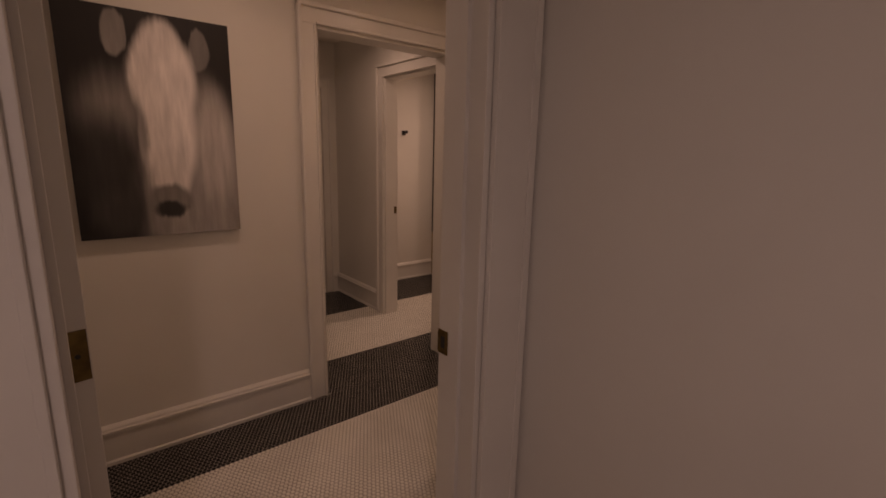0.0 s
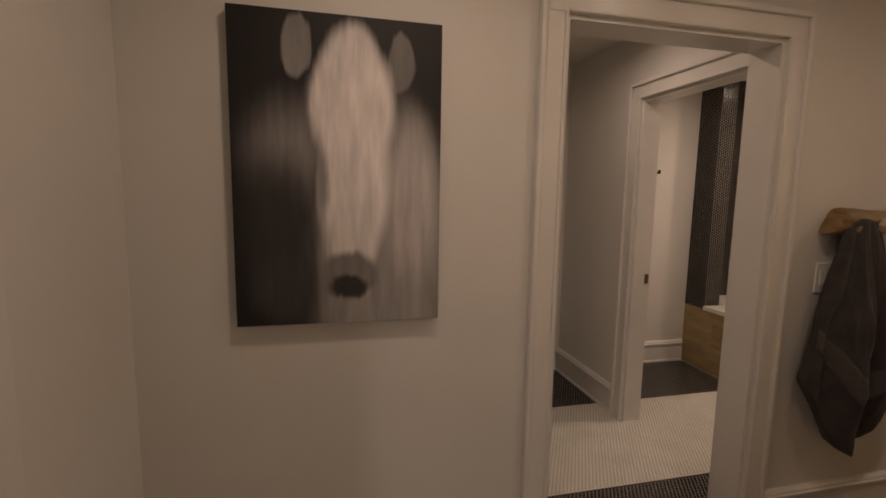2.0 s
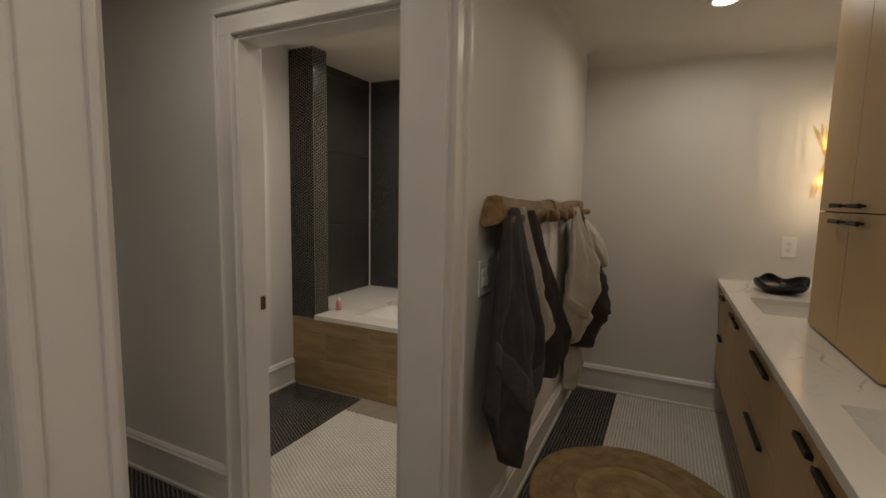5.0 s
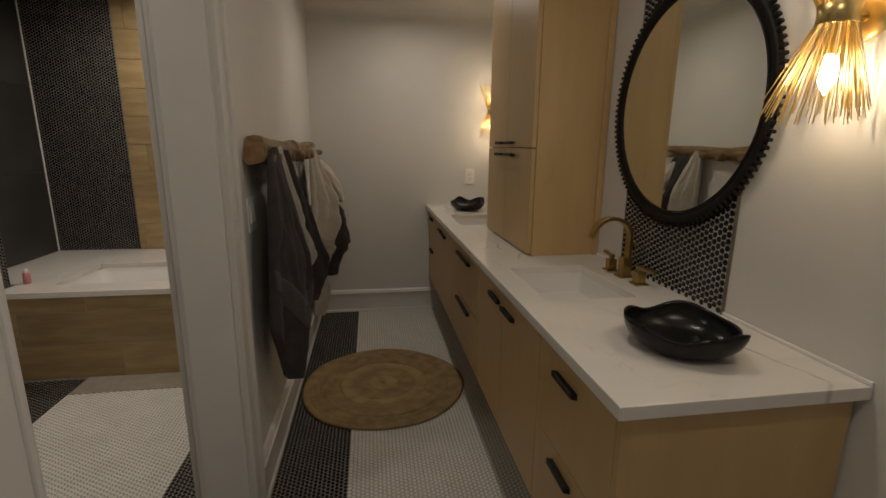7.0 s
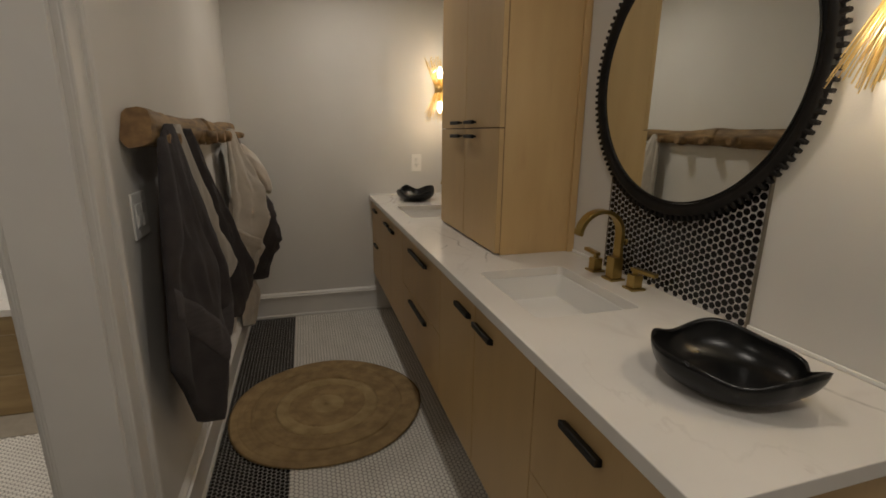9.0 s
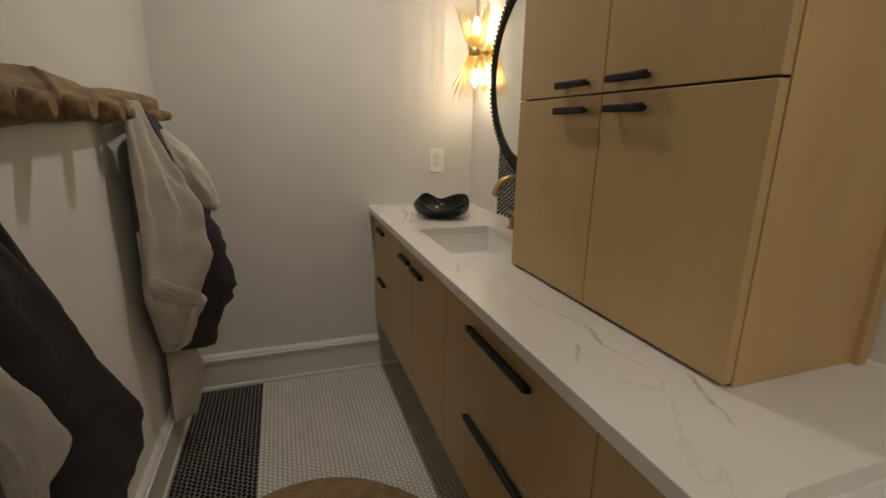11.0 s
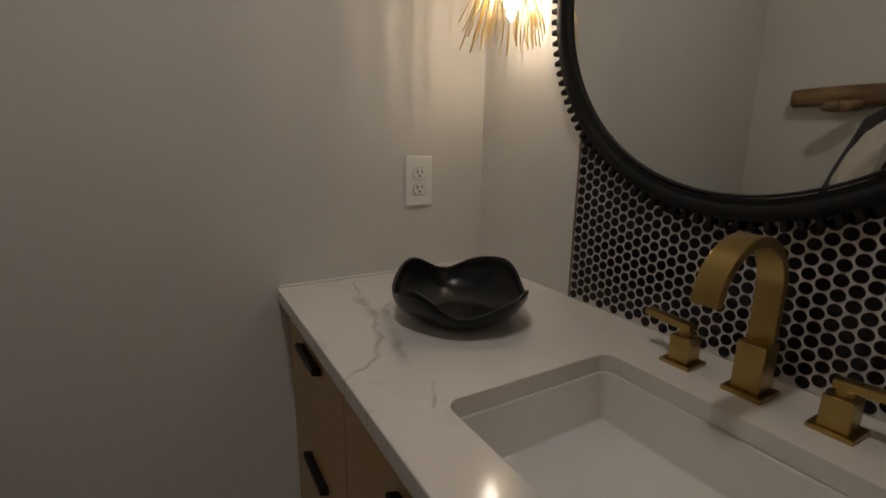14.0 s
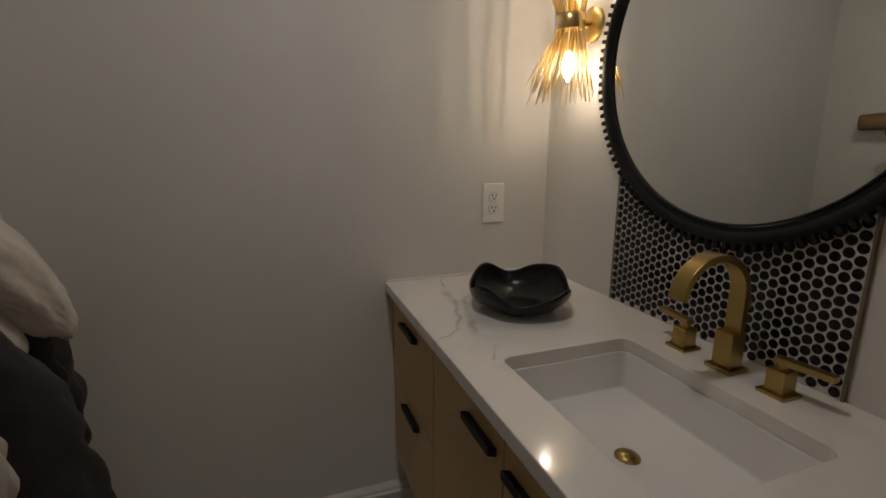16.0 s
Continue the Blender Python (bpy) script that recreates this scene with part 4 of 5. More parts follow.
def sconce(x, y, z, seed):
    rng = random.Random(seed)
    t = thing("wall_sconce", (x, YV, z), "gold wire-burst wall sconce with two lit bulbs", "wall lamp", group="wall sconces")
    part("backplate", lathe(bmesh.new(), [(0.047, 0.001), (0.047, 0.008), (0.043, 0.013), (0.02, 0.015)], (x, YV, z), axis="Y", seg=36), M_GOLD, t, smooth=True)
    part("arm", tube(bmesh.new(), (x, YV + 0.015, z), (x, y - 0.03, z), 0.010, seg=14), M_GOLD, t, smooth=True)
    part("collar", lathe(bmesh.new(), [(0.033, -0.020), (0.0375, -0.018), (0.0345, 0.0), (0.0375, 0.018), (0.033, 0.020)], (x, y, z), seg=36), M_GOLD, t, smooth=True)
    for s in (-1, 1):
        sock = part("lamp_holder", tube(bmesh.new(), (x, y, z + s * 0.012), (x, y, z + s * 0.075), 0.013, 0.012, seg=16), M_GOLD, t)
        prof = [(0.006, 0.072), (0.010, 0.078), (0.017, 0.098), (0.018, 0.112), (0.013, 0.132), (0.006, 0.148), (0.001, 0.154)]
        bulb = part("bulb", lathe(bmesh.new(), [(r, s * h) for r, h in prof], (x, y, z), seg=20), M_BULB, t, "glowing warm candle bulb", smooth=True)
        bulb.visible_shadow = False
        n = 84
        for i in range(n):
            a = 2 * math.pi * (i + rng.uniform(-0.35, 0.35)) / n
            layer = i % 3
            r0 = 0.030
            r1 = (0.100, 0.084, 0.062)[layer] + rng.uniform(-0.007, 0.007)
            ln = 0.203 + rng.uniform(-0.050, 0.012)
            p0 = Vector((math.cos(a) * r0, y - YV + math.sin(a) * r0, s * 0.004))
            k = min(1.0, ((y - YV) - 0.012) / (r1 + 1e-6)) if math.sin(a) < -0.3 else 1.0
            p1 = Vector((math.cos(a) * r1 + 0.016, y - YV + math.sin(a) * r1 * k, s * ln))
            d = p1 - p0
            ob = new("rod", ROD)
            ob.parent = t
            ob.matrix_local = Matrix.Translation(p0) @ d.to_track_quat("Z", "Y").to_matrix().to_4x4() @ Matrix.Diagonal((1, 1, d.length, 1))


for i, (x, y, z) in enumerate(SCONCES):
    sconce(x, y, z, i + 3)

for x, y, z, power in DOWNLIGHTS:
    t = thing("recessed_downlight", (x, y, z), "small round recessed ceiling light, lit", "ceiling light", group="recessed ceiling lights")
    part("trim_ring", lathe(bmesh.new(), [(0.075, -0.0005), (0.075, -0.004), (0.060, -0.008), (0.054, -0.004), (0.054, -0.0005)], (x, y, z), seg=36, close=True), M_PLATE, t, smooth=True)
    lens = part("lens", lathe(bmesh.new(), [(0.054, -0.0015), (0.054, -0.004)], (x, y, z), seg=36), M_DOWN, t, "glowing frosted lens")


# ---------------------------------------------------------------- bowls on the counter
def wavy_bowl(name, at, ax, ay, h, rim, turn, label, foot=0.45, thick=0.006, power=1.7):
    b = bmesh.new()
    seg, lev = 72, 11
    outer, inner = [], []
    for k in range(lev + 1):
        v = k / lev
        ro, ri = [], []
        for i in range(seg):
            a = 2 * math.pi * i / seg
            zr, rr = rim(a)
            s = foot + (1 - foot) * math.sin(v * math.pi / 2) ** 0.85
            z = (h + zr) * v ** power
            p = Vector((math.cos(a) * ax * s * (1 + rr * v), math.sin(a) * ay * s * (1 + rr * v), z))
            ro.append(p)
            q = p * 1.0
            f = (s - thick / ax) / s
            q.x *= f
            q.y *= f
            q.z = max(z, thick + (h + zr - thick * 0.2) * v ** power - 0.001 * v) if v < 1 else z - 0.0005
            ri.append(q)
        outer.append([b.verts.new(p) for p in ro])
        inner.append([b.verts.new(p) for p in ri])
    rings = outer + inner[::-1]
    for r0, r1 in zip(rings, rings[1:]):
        for i in range(seg):
            b.faces.new((r0[i], r0[(i + 1) % seg], r1[(i + 1) % seg], r1[i]))
    b.faces.new(outer[0][::-1])
    b.faces.new(inner[0])
    b.transform(Matrix.Translation(at) @ Matrix.Rotation(turn, 4, "Z"))
    return solo(name, b, M_BOWL, at, label, "bowl", group="black decorative bowls", smooth=True)


def rim_leaf(a):
    d = math.atan2(math.sin(a), math.cos(a))
    tip = math.exp(-(d / 0.20) ** 2)
    notch = math.exp(-((abs(d) - 0.42) / 0.12) ** 2)
    dd = math.atan2(math.sin(a - math.pi), math.cos(a - math.pi))
    return 0.010 * tip - 0.008 * notch + 0.009 * math.cos(3 * a + 0.7) + 0.005 * math.cos(5 * a + 2.0) + 0.004 * math.exp(-(dd / 0.3) ** 2), 0.10 * tip - 0.04 * notch + 0.035 * math.cos(3 * a + 0.4)


def rim_wave(a):
    return 0.015 * math.cos(4 * a) - 0.004 * math.cos(2 * a) + 0.012 * math.cos(a + 0.89) + 0.004 * math.cos(7 * a + 1), 0.025 * math.cos(4 * a)


wavy_bowl("decorative_bowl", (1.738, 1.300, TOP + 0.0005), 0.132, 0.124, 0.068, rim_leaf, math.radians(205), "glossy black ceramic leaf-shaped bowl on the counter")
wavy_bowl("decorative_bowl", (4.232, 1.308, TOP + 0.0005), 0.135, 0.130, 0.069, rim_wave, math.radians(20), "black ceramic bowl with a wavy rim on the counter", foot=0.40, power=1.45)


# ---------------------------------------------------------------- outlets and switch
def plate(name, label, cat, origin, right, up, out, w, h, gangs):
    t = thing(name, origin, label, cat)
    R, U, O = Vector(right), Vector(up), Vector(out)
    m = Matrix(((R.x, U.x, O.x, origin[0]), (R.y, U.y, O.y, origin[1]), (R.z, U.z, O.z, origin[2]), (0, 0, 0, 1)))
    b = bmesh.new()
    box(b, -w / 2, w / 2, -h / 2, h / 2, 0.0, 0.006, bevel=0.003, m=m)
    part("cover_plate", b, M_PLATE, t)
    if gangs == 0:
        for v in (-0.0195, 0.0195):
            b = bmesh.new()
            lathe(b, [(0.0175, 0.004), (0.0175, 0.0078), (0.016, 0.0088)], (0, 0, 0), seg=24)
            for q in b.verts:
                q.co.y = max(-0.0135, min(0.0135, q.co.y)) + v
            b.transform(m)
            r = part("receptacle", b, M_PLATE, t)
            # Slightly wider grey disc gives the white seam its shade by colour.
            b = bmesh.new()
            lathe(b, [(0.0190, 0.004), (0.0190, 0.0066), (0.0186, 0.0068)], (0, 0, 0), seg=24)
            for q in b.verts:
                q.co.y = max(-0.0150, min(0.0150, q.co.y)) + v
            b.transform(m)
            part("seam_shade", b, M_GROOVE, r, "grey disc for the shade in the receptacle seam")
            b = bmesh.new()
            for u, hh in ((-0.0065, 0.0095), (0.0065, 0.0075)):
                box(b, u - 0.0015, u + 0.0015, v + 0.002 - hh / 2 + 0.003, v + 0.002 + hh / 2 + 0.003, 0.0086, 0.0093, m=m)
            box(b, -0.0025, 0.0025, v - 0.0085, v - 0.0040, 0.0086, 0.0093, m=m)
            part("slots", b, M_SLOT, r)
        b = bmesh.new()
        box(b, -0.003, 0.003, -0.003, 0.003, 0.0055, 0.0072, bevel=0.001, m=m)
        part("screw", b, M_PLATE, t)
    for g in range(gangs):
        u = (g - (gangs - 1) / 2) * 0.046
        b = bmesh.new()
        box(b, u - 0.0165, u + 0.0165, -0.033, 0.033, 0.004, 0.0085, bevel=0.001, m=m)
        box(b, u - 0.0140, u + 0.0140, -0.030, 0.001, 0.0075, 0.0110, bevel=0.002, m=m)
        part("rocker", b, M_PLATE, t)


plate("power_outlet", "white double power outlet on the end wall", "outlet", (XE, 1.222, 1.129), (0, -1, 0), (0, 0, 1), (-1, 0, 0), 0.076, 0.126, 0)
plate("power_outlet", "white double power outlet beside the vanity", "outlet", (1.430, YV, 1.130), (-1, 0, 0), (0, 0, 1), (0, 1, 0), 0.086, 0.128, 0)
plate("light_switch", "white two-gang light switch beside the towels", "switch", (2.615, YT, 1.112), (1, 0, 0), (0, 0, 1), (0, -1, 0), 0.118, 0.128, 2)

# ---------------------------------------------------------------- canvas
t = thing("canvas_picture", (0.645, 2.449, 1.028), "large black-and-white canvas print hung on the wall", "picture")
b = bmesh.new()
box(b, 0.340, 0.952, 2.449, 2.4495, 1.028, 1.942)
part("print", b, M_PRINT, t, "pale soft ovals on a black ground")
part("stretcher", boxes((0.3405, 0.9515, 2.4496, 2.481, 1.0285, 1.9415), bevel=0.001), mat("canvas_edge", (0.02, 0.017, 0.016), rough=0.7, scale=20), t, "dark canvas edge")

# ---------------------------------------------------------------- rug
def rug(cx, cy, r0):
    t = thing("round_rug", (cx, cy, 0), "round braided jute rug on the tiled floor", "rug")
    rows = 17
    for k in range(rows):
        ra = r0 * (k + 0.5) / rows
        w = r0 / rows * 0.95
        b = bmesh.new()
        seg, sec = 96, 6
        rings = []
        for i in range(seg):
            a = 2 * math.pi * i / seg
            wob = 1 + 0.012 * math.sin(3 * a + 0.6) * (k / rows) + 0.010 * math.sin(5 * a + k * 0.15) * (k / rows)
            lift = 0.0005 * math.sin(a * (14 + 5 * k) + k) + 0.0016 * math.sin(2 * a + k * 0.7) - (0.003 if k in (9, 13) else 0)
            rr = ra * wob + 0.0015 * math.sin(a * (14 + 5 * k))
            ring = []
            for j in range(sec):
                p = 2 * math.pi * j / sec
                ring.append(b.verts.new((cx + (rr + w * math.cos(p)) * math.cos(a), cy + (rr + w * math.cos(p)) * math.sin(a), 0.0065 + lift + 0.0055 * math.sin(p))))
            rings.append(ring)
        for i in range(seg):
            r1, r2 = rings[i], rings[(i + 1) % seg]
            for j in range(sec):
                b.faces.new((r1[j], r1[(j + 1) % sec], r2[(j + 1) % sec], r2[j]))
        part("braid", b, M_JUTE2 if k in (0, 1, 2, 7, 8) else M_JUTE, t, smooth=True)


rug(3.295, 1.985, 0.455)


# ---------------------------------------------------------------- towel rail and towels
def log(x0, x1, yc, zc, ry, rz, seed, bevel_left=0.0, narrow=0.12):
    b = bmesh.new()
    n, sec = 44, 20
    rings = []
    for i in range(n + 1):
        u = i / n
        x = x0 + (x1 - x0) * u
        ring = []
        for j in range(sec):
            a = 2 * math.pi * j / sec
            nz = noise.noise(Vector((x * 4.0, math.cos(a) * 1.4 + seed, math.sin(a) * 1.4)))
            nz2 = noise.noise(Vector((x * 14.0, math.cos(a) * 4 + seed, math.sin(a) * 4)))
            k = 1 + 0.22 * nz + 0.07 * nz2
            taper = 1 - narrow * u
            py = YT - (YT - yc) * taper + ry * k * math.cos(a) * taper
            pz = zc + rz * k * math.sin(a) * taper + 0.010 * math.sin(x * 5 + seed)
            py = min(py, YT - 0.001)
            xx = x + (bevel_left * (zc + rz - pz) / (2 * rz) * -1 if i == 0 else 0)
            ring.append(b.verts.new((xx, py, pz)))
        rings.append(ring)
    for r0, r1 in zip(rings, rings[1:]):
        for j in range(sec):
            b.faces.new((r0[j], r0[(j + 1) % sec], r1[(j + 1) % sec], r1[j]))
    b.faces.new(rings[0][::-1])
    b.faces.new(rings[-1])
    return b


RAIL = thing("towel_rail", (3.4, YT, 1.33), "driftwood towel rail with wooden pegs on the wall", "towel rack")
LOG = log(2.600, 3.44, YT - 0.036, 1.341, 0.040, 0.056, 1.7, 0.07)
LOG.verts.ensure_lookup_table()
cut = bmesh.new()
rim = [cut.verts.new(v.co + Vector((-0.0008, 0, 0))) for v in LOG.verts[:20]]
back = [cut.verts.new(v.co + Vector((0.002, 0, 0))) for v in LOG.verts[:20]]
cut.faces.new(rim)
cut.faces.new(back[::-1])
for i in range(20):
    cut.faces.new((rim[i], rim[(i + 1) % 20], back[(i + 1) % 20], back[i]))
part("driftwood_piece", LOG, M_DRIFT, RAIL, smooth=True)
part("cut_end", cut, M_ENDGRAIN, RAIL, "pale sawn end of the driftwood")
part("driftwood_piece", log(3.40, 4.42, YT - 0.036, 1.348, 0.040, 0.050, 5.2, 0.0, 0.40), M_DRIFT, RAIL, smooth=True)
for x, dx in ((2.63, 0.0), (2.74, 0.01), (2.90, 0.0), (3.24, 0.01), (3.45, -0.01), (3.64, 0.0), (3.83, 0.0), (4.20, 0.09)):
    b = bmesh.new()
    bare = 3.1 < x < 3.75
    fat, reach = (0.029, 0.122) if bare else (0.019, 0.100)
    tube(b, (x, YT - 0.045, 1.322), (x + dx * 0.6, YT - 0.080, 1.318), fat * 0.86, fat, seg=14)
    tube(b, (x + dx * 0.6, YT - 0.080, 1.318), (x + dx, YT - reach, 1.320), fat, fat * 0.80, seg=14)
    for v in b.verts:
        v.co.z += 0.005 * noise.noise(v.co * 40)
    peg = part("peg", b, M_DRIFT, RAIL, smooth=True)
    b = bmesh.new()
    tube(b, (x + dx, YT - reach + 0.0005, 1.320), (x + dx * 1.02, YT - reach - 0.0022, 1.320), fat * 0.78, fat * 0.70, seg=14)
    part("cut_face", b, M_ENDGRAIN, peg, "pale sawn end")


def cloth(name, material, top, bottom, zb, y0, depth, folds, seed, label, band=None, band_mat=None, group="towels on the rail", crumple=0.0, under=None):
    """A hanging towel: gathered at the peg, spread below. top (x0, x1, z), bottom (x0, x1), zb: heights of the hem across."""
    rng = random.Random(seed)
    ph = [rng.uniform(0, 6.28) for _ in range(6)]
    nu, nv = 56, 46

    def hem(u):
        p = u * (len(zb) - 1)
        i = min(int(p), len(zb) - 2)
        return zb[i] + (zb[i + 1] - zb[i]) * (p - i)

    def at(u, v, side, lift=0.0):
        s = v ** 0.86
        xa, xb = top[0] + (bottom[0] - top[0]) * s, top[1] + (bottom[1] - top[1]) * s
        x = xa + (xb - xa) * u + 0.006 * math.sin(9 * v + ph[0] + 5 * u)
        z = top[2] - (top[2] - hem(u)) * v
        if v < 0.10:
            z -= 0.045 * (1 - v / 0.10) ** 2 * abs(2 * u - 1) ** 1.6
        env = math.sin(math.pi * min(max(u, 0), 1)) ** 0.55
        warp = u + 0.16 * noise.noise(Vector((u * 2.5 + seed, v * 2.2, seed * 0.9)))
        f = (0.62 * (2 * abs(math.sin(math.pi * folds * warp + ph[2])) ** 0.8 - 1) + 0.75 * noise.noise(Vector((u * 4.5 + seed, v * 1.7, seed * 1.7)))
             + 0.40 * noise.noise(Vector((u * 9 + seed, v * 5.0, seed * 2.3))) + 0.16 * noise.noise(Vector((u * 22, v * 14, seed))))
        d = depth * env * (0.30 + 0.70 * min(1, v * 2.2)) * (0.46 + 0.30 * v + 0.56 * f * min(1, 0.3 + v))
        if v > 0.72:
            d *= 1 - 0.45 * (v - 0.72) / 0.28
        if crumple:
            q = Vector((u * 5 + seed, v * 9, seed * 0.3))
            d += crumple * env * (abs(noise.noise(q)) * 1.6 + 0.7 * noise.noise(q * 2.3)) * min(1, 0.25 + 1.2 * v)
            x += crumple * 0.5 * noise.noise(q * 1.4 + Vector((7, 3, 1))) * v
        shell = 0.006 * env
        y = y0 - (max(d, 0.004 * env) + shell + lift if side else 0.002 * env)
        return Vector((x, min(y, YT - 0.003), z))
    b = bmesh.new()
    fr = [[b.verts.new(at(i / nu, j / nv, 1)) for i in range(nu + 1)] for j in range(nv + 1)]
    bk = [[fr[j][i] if i in (0, nu) else b.verts.new(at(i / nu, j / nv, 0)) for i in range(nu + 1)] for j in range(nv + 1)]
    for j in range(nv):
        for i in range(nu):
            b.faces.new((fr[j][i], fr[j][i + 1], fr[j + 1][i + 1], fr[j + 1][i]))
            q = [bk[j][i], bk[j + 1][i], bk[j + 1][i + 1], bk[j][i + 1]]
            b.faces.new(q)
    for j in (0, nv):
        for i in range(nu):
            q = list(dict.fromkeys([fr[j][i], bk[j][i], bk[j][i + 1], fr[j][i + 1]]))
            if len(q) > 2:
                b.faces.new(q)
    if under:
        return part(name, b, material, under, label, smooth=True)
    t = solo(name, b, material, ((top[0] + top[1]) / 2, y0, min(zb)), label, "towel", group=group, smooth=True)
    if band:
        b = bmesh.new()
        rows = 5
        g = [[[b.verts.new(at(0.02 + 0.96 * i / nu, band[0] + (band[1] - band[0]) * j / rows, 1, lf)) for i in range(nu + 1)] for j in range(rows + 1)] for lf in (-0.001, 0.0025)]
        for k in range(2):
            for j in range(rows):
                for i in range(nu):
                    b.faces.new((g[k][j][i], g[k][j][i + 1], g[k][j + 1][i + 1], g[k][j + 1][i]))
        for j in (0, rows):
            for i in range(nu):
                b.faces.new((g[0][j][i], g[0][j][i + 1], g[1][j][i + 1], g[1][j][i]))
        part("woven_border", b, band_mat, t, "flat woven border band", smooth=True)
    return t


cloth("bath_towel", M_DARKTOWEL, (2.585, 2.745, 1.362), (2.42, 2.95), (0.72, 0.60, 0.45, 0.385, 0.47, 0.60, 0.70), 2.404, 0.108, 2.6, 1, "charcoal terry bath towel hanging from a peg", band=(0.66, 0.78), band_mat=M_DARKBAND)
cloth("hand_towel", M_CREAM, (2.735, 2.785, 1.362), (2.885, 2.985), (0.76, 0.72, 0.68, 0.70), 2.405, 0.105, 1.4, 2, "cream towel hanging between two dark towels")
cloth("bath_towel", M_DARKTOWEL, (2.80, 2.93, 1.350), (2.96, 3.25), (0.64, 0.62, 0.60, 0.605, 0.63), 2.400, 0.125, 1.8, 3, "charcoal terry towel hanging straight from a peg")
WAFFLE = cloth("bath_towel", M_CREAM, (3.850, 3.925, 1.356), (3.835, 4.085), (0.80, 0.735, 0.69, 0.665, 0.68, 0.74, 0.80), 2.415, 0.165, 2.2, 4, "cream waffle towel folded over a peg", band=(0.93, 0.97), band_mat=M_CREAM)
cloth("under_layer", M_CREAM, (3.90, 4.02, 0.98), (3.87, 4.06), (0.74, 0.66, 0.58, 0.50, 0.53, 0.62, 0.72), 2.440, 0.140, 1.6, 9, "inner fold ending in a corner", under=WAFFLE)
cloth("bath_towel", M_DARKTOWEL, (3.97, 4.17, 1.325), (3.99, 4.36), (0.52, 0.45, 0.47, 0.54, 0.62), 2.430, 0.235, 1.7, 6, "dark crumpled towel on the last peg", crumple=0.024)
cloth("hand_towel", M_CREAM, (4.08, 4.18, 0.85), (4.06, 4.40), (0.16, 0.12, 0.13, 0.18), 2.455, 0.085, 1.2, 7, "cream cloth hanging low by the baseboard")


def plush():
    b = bmesh.new()
    bmesh.ops.create_icosphere(b, subdivisions=5, radius=1)
    for v in b.verts:
        d = v.co.normalized()
        k = 1 + 0.12 * noise.noise(d * 2.2) + 0.035 * noise.noise(d * 11) + 0.02 * noise.noise(d * 26)
        p = Vector((d.x * 0.052, d.y * 0.064, d.z * 0.145)) * k
        p.x += -0.20 * p.z
        p.y += 0.42 * p.z
        v.co = Vector((4.135, 2.318, 1.120)) + p
        v.co.y = min(v.co.y, YT - 0.004)
    t = solo("plush_robe", b, M_PLUSH, (4.10, 2.30, 0.96), "cream plush robe bundled on the last peg", "robe", smooth=True)
    b = bmesh.new()
    bmesh.ops.create_icosphere(b, subdivisions=4, radius=1)
    for v in b.verts:
        d = v.co.normalized()
        k = 1 + 0.14 * noise.noise(d * 2.6 + Vector((4, 1, 2))) + 0.05 * noise.noise(d * 12)
        p = Vector((d.x * 0.042, d.y * 0.040, d.z * 0.075)) * k
        v.co = Vector((4.120, 2.335 + 0.35 * p.z, 1.020)) + p
        v.co.y = min(v.co.y, YT - 0.004)
    part("sleeve", b, M_PLUSH, t, smooth=True)


plush()

# ---------------------------------------------------------------- tub room
hook = thing("robe_hook", (3.205, YH, 1.64), "small black robe hook on the wall", "hook")
part("hook_plate", boxes((3.182, 3.228, YH - 0.010, YH, 1.600, 1.646), bevel=0.002), M_BLACK, hook)
part("hook_arm", boxes((3.197, 3.213, YH - 0.062, YH - 0.009, 1.616, 1.630), (3.195, 3.215, YH - 0.070, YH - 0.060, 1.615, 1.646), bevel=0.002), M_BLACK, hook)

TUBY = YT2 + 0.002
tub = thing("bathtub", (4.1, 3.5, 0), "built-in tub with a stone deck and wood-look front", "bathtub")
part("tub_base", boxes((XP + 0.0065, XP + 0.06, TUBY, YH + 0.002, 0, 0.507), (XP + 0.06, XB, TUBY, YD, 0, 0.10)), M_TANGROUT, tub)
hx0, hx1, hy0, hy1 = 3.762, 4.262, 2.80, 3.922
b = boxes((XP - 0.014, hx0, TUBY, 4.137, 0.508, 0.540), (XP + 0.19, hx0, 4.137, YD, 0.508, 0.540), (hx1, XB, TUBY, YD, 0.508, 0.540), (hx0, hx1, TUBY, hy0, 0.508, 0.540), (hx0, hx1, hy1, YD, 0.508, 0.540))
part("deck", b, M_DECK, tub, "pale veined stone deck")
b = bmesh.new()
rings = []
for inset, z in ((-0.012, 0.507), (-0.012, 0.500), (0.01, 0.47), (0.05, 0.28), (0.09, 0.17), (0.16, 0.135)):
    rings.append([b.verts.new((x, y, z)) for x, y in rounded(hx0 + inset, hx1 - inset, hy0 + inset, hy1 - inset, 0.07, 6)])
for r0, r1 in zip(rings, rings[1:]):
    for i in range(len(r0)):
        b.faces.new((r0[i], r0[(i + 1) % len(r0)], r1[(i + 1) % len(r0)], r1[i]))
b.faces.new(rings[-1])
so = part("basin", b, M_CERAMIC, tub, "white bath basin", smooth=True).modifiers.new("shell", "SOLIDIFY")
so.thickness, so.offset = 0.012, -1

bottle = thing("shampoo_bottle", (3.81, 4.09, 0.54), "small pink bottle on the tub deck", "bottle")
part("body", lathe(bmesh.new(), [(0.017, 0.0), (0.019, 0.004), (0.019, 0.062), (0.012, 0.070)], (3.81, 4.09, 0.5402), seg=20), M_PINK, bottle, smooth=True)
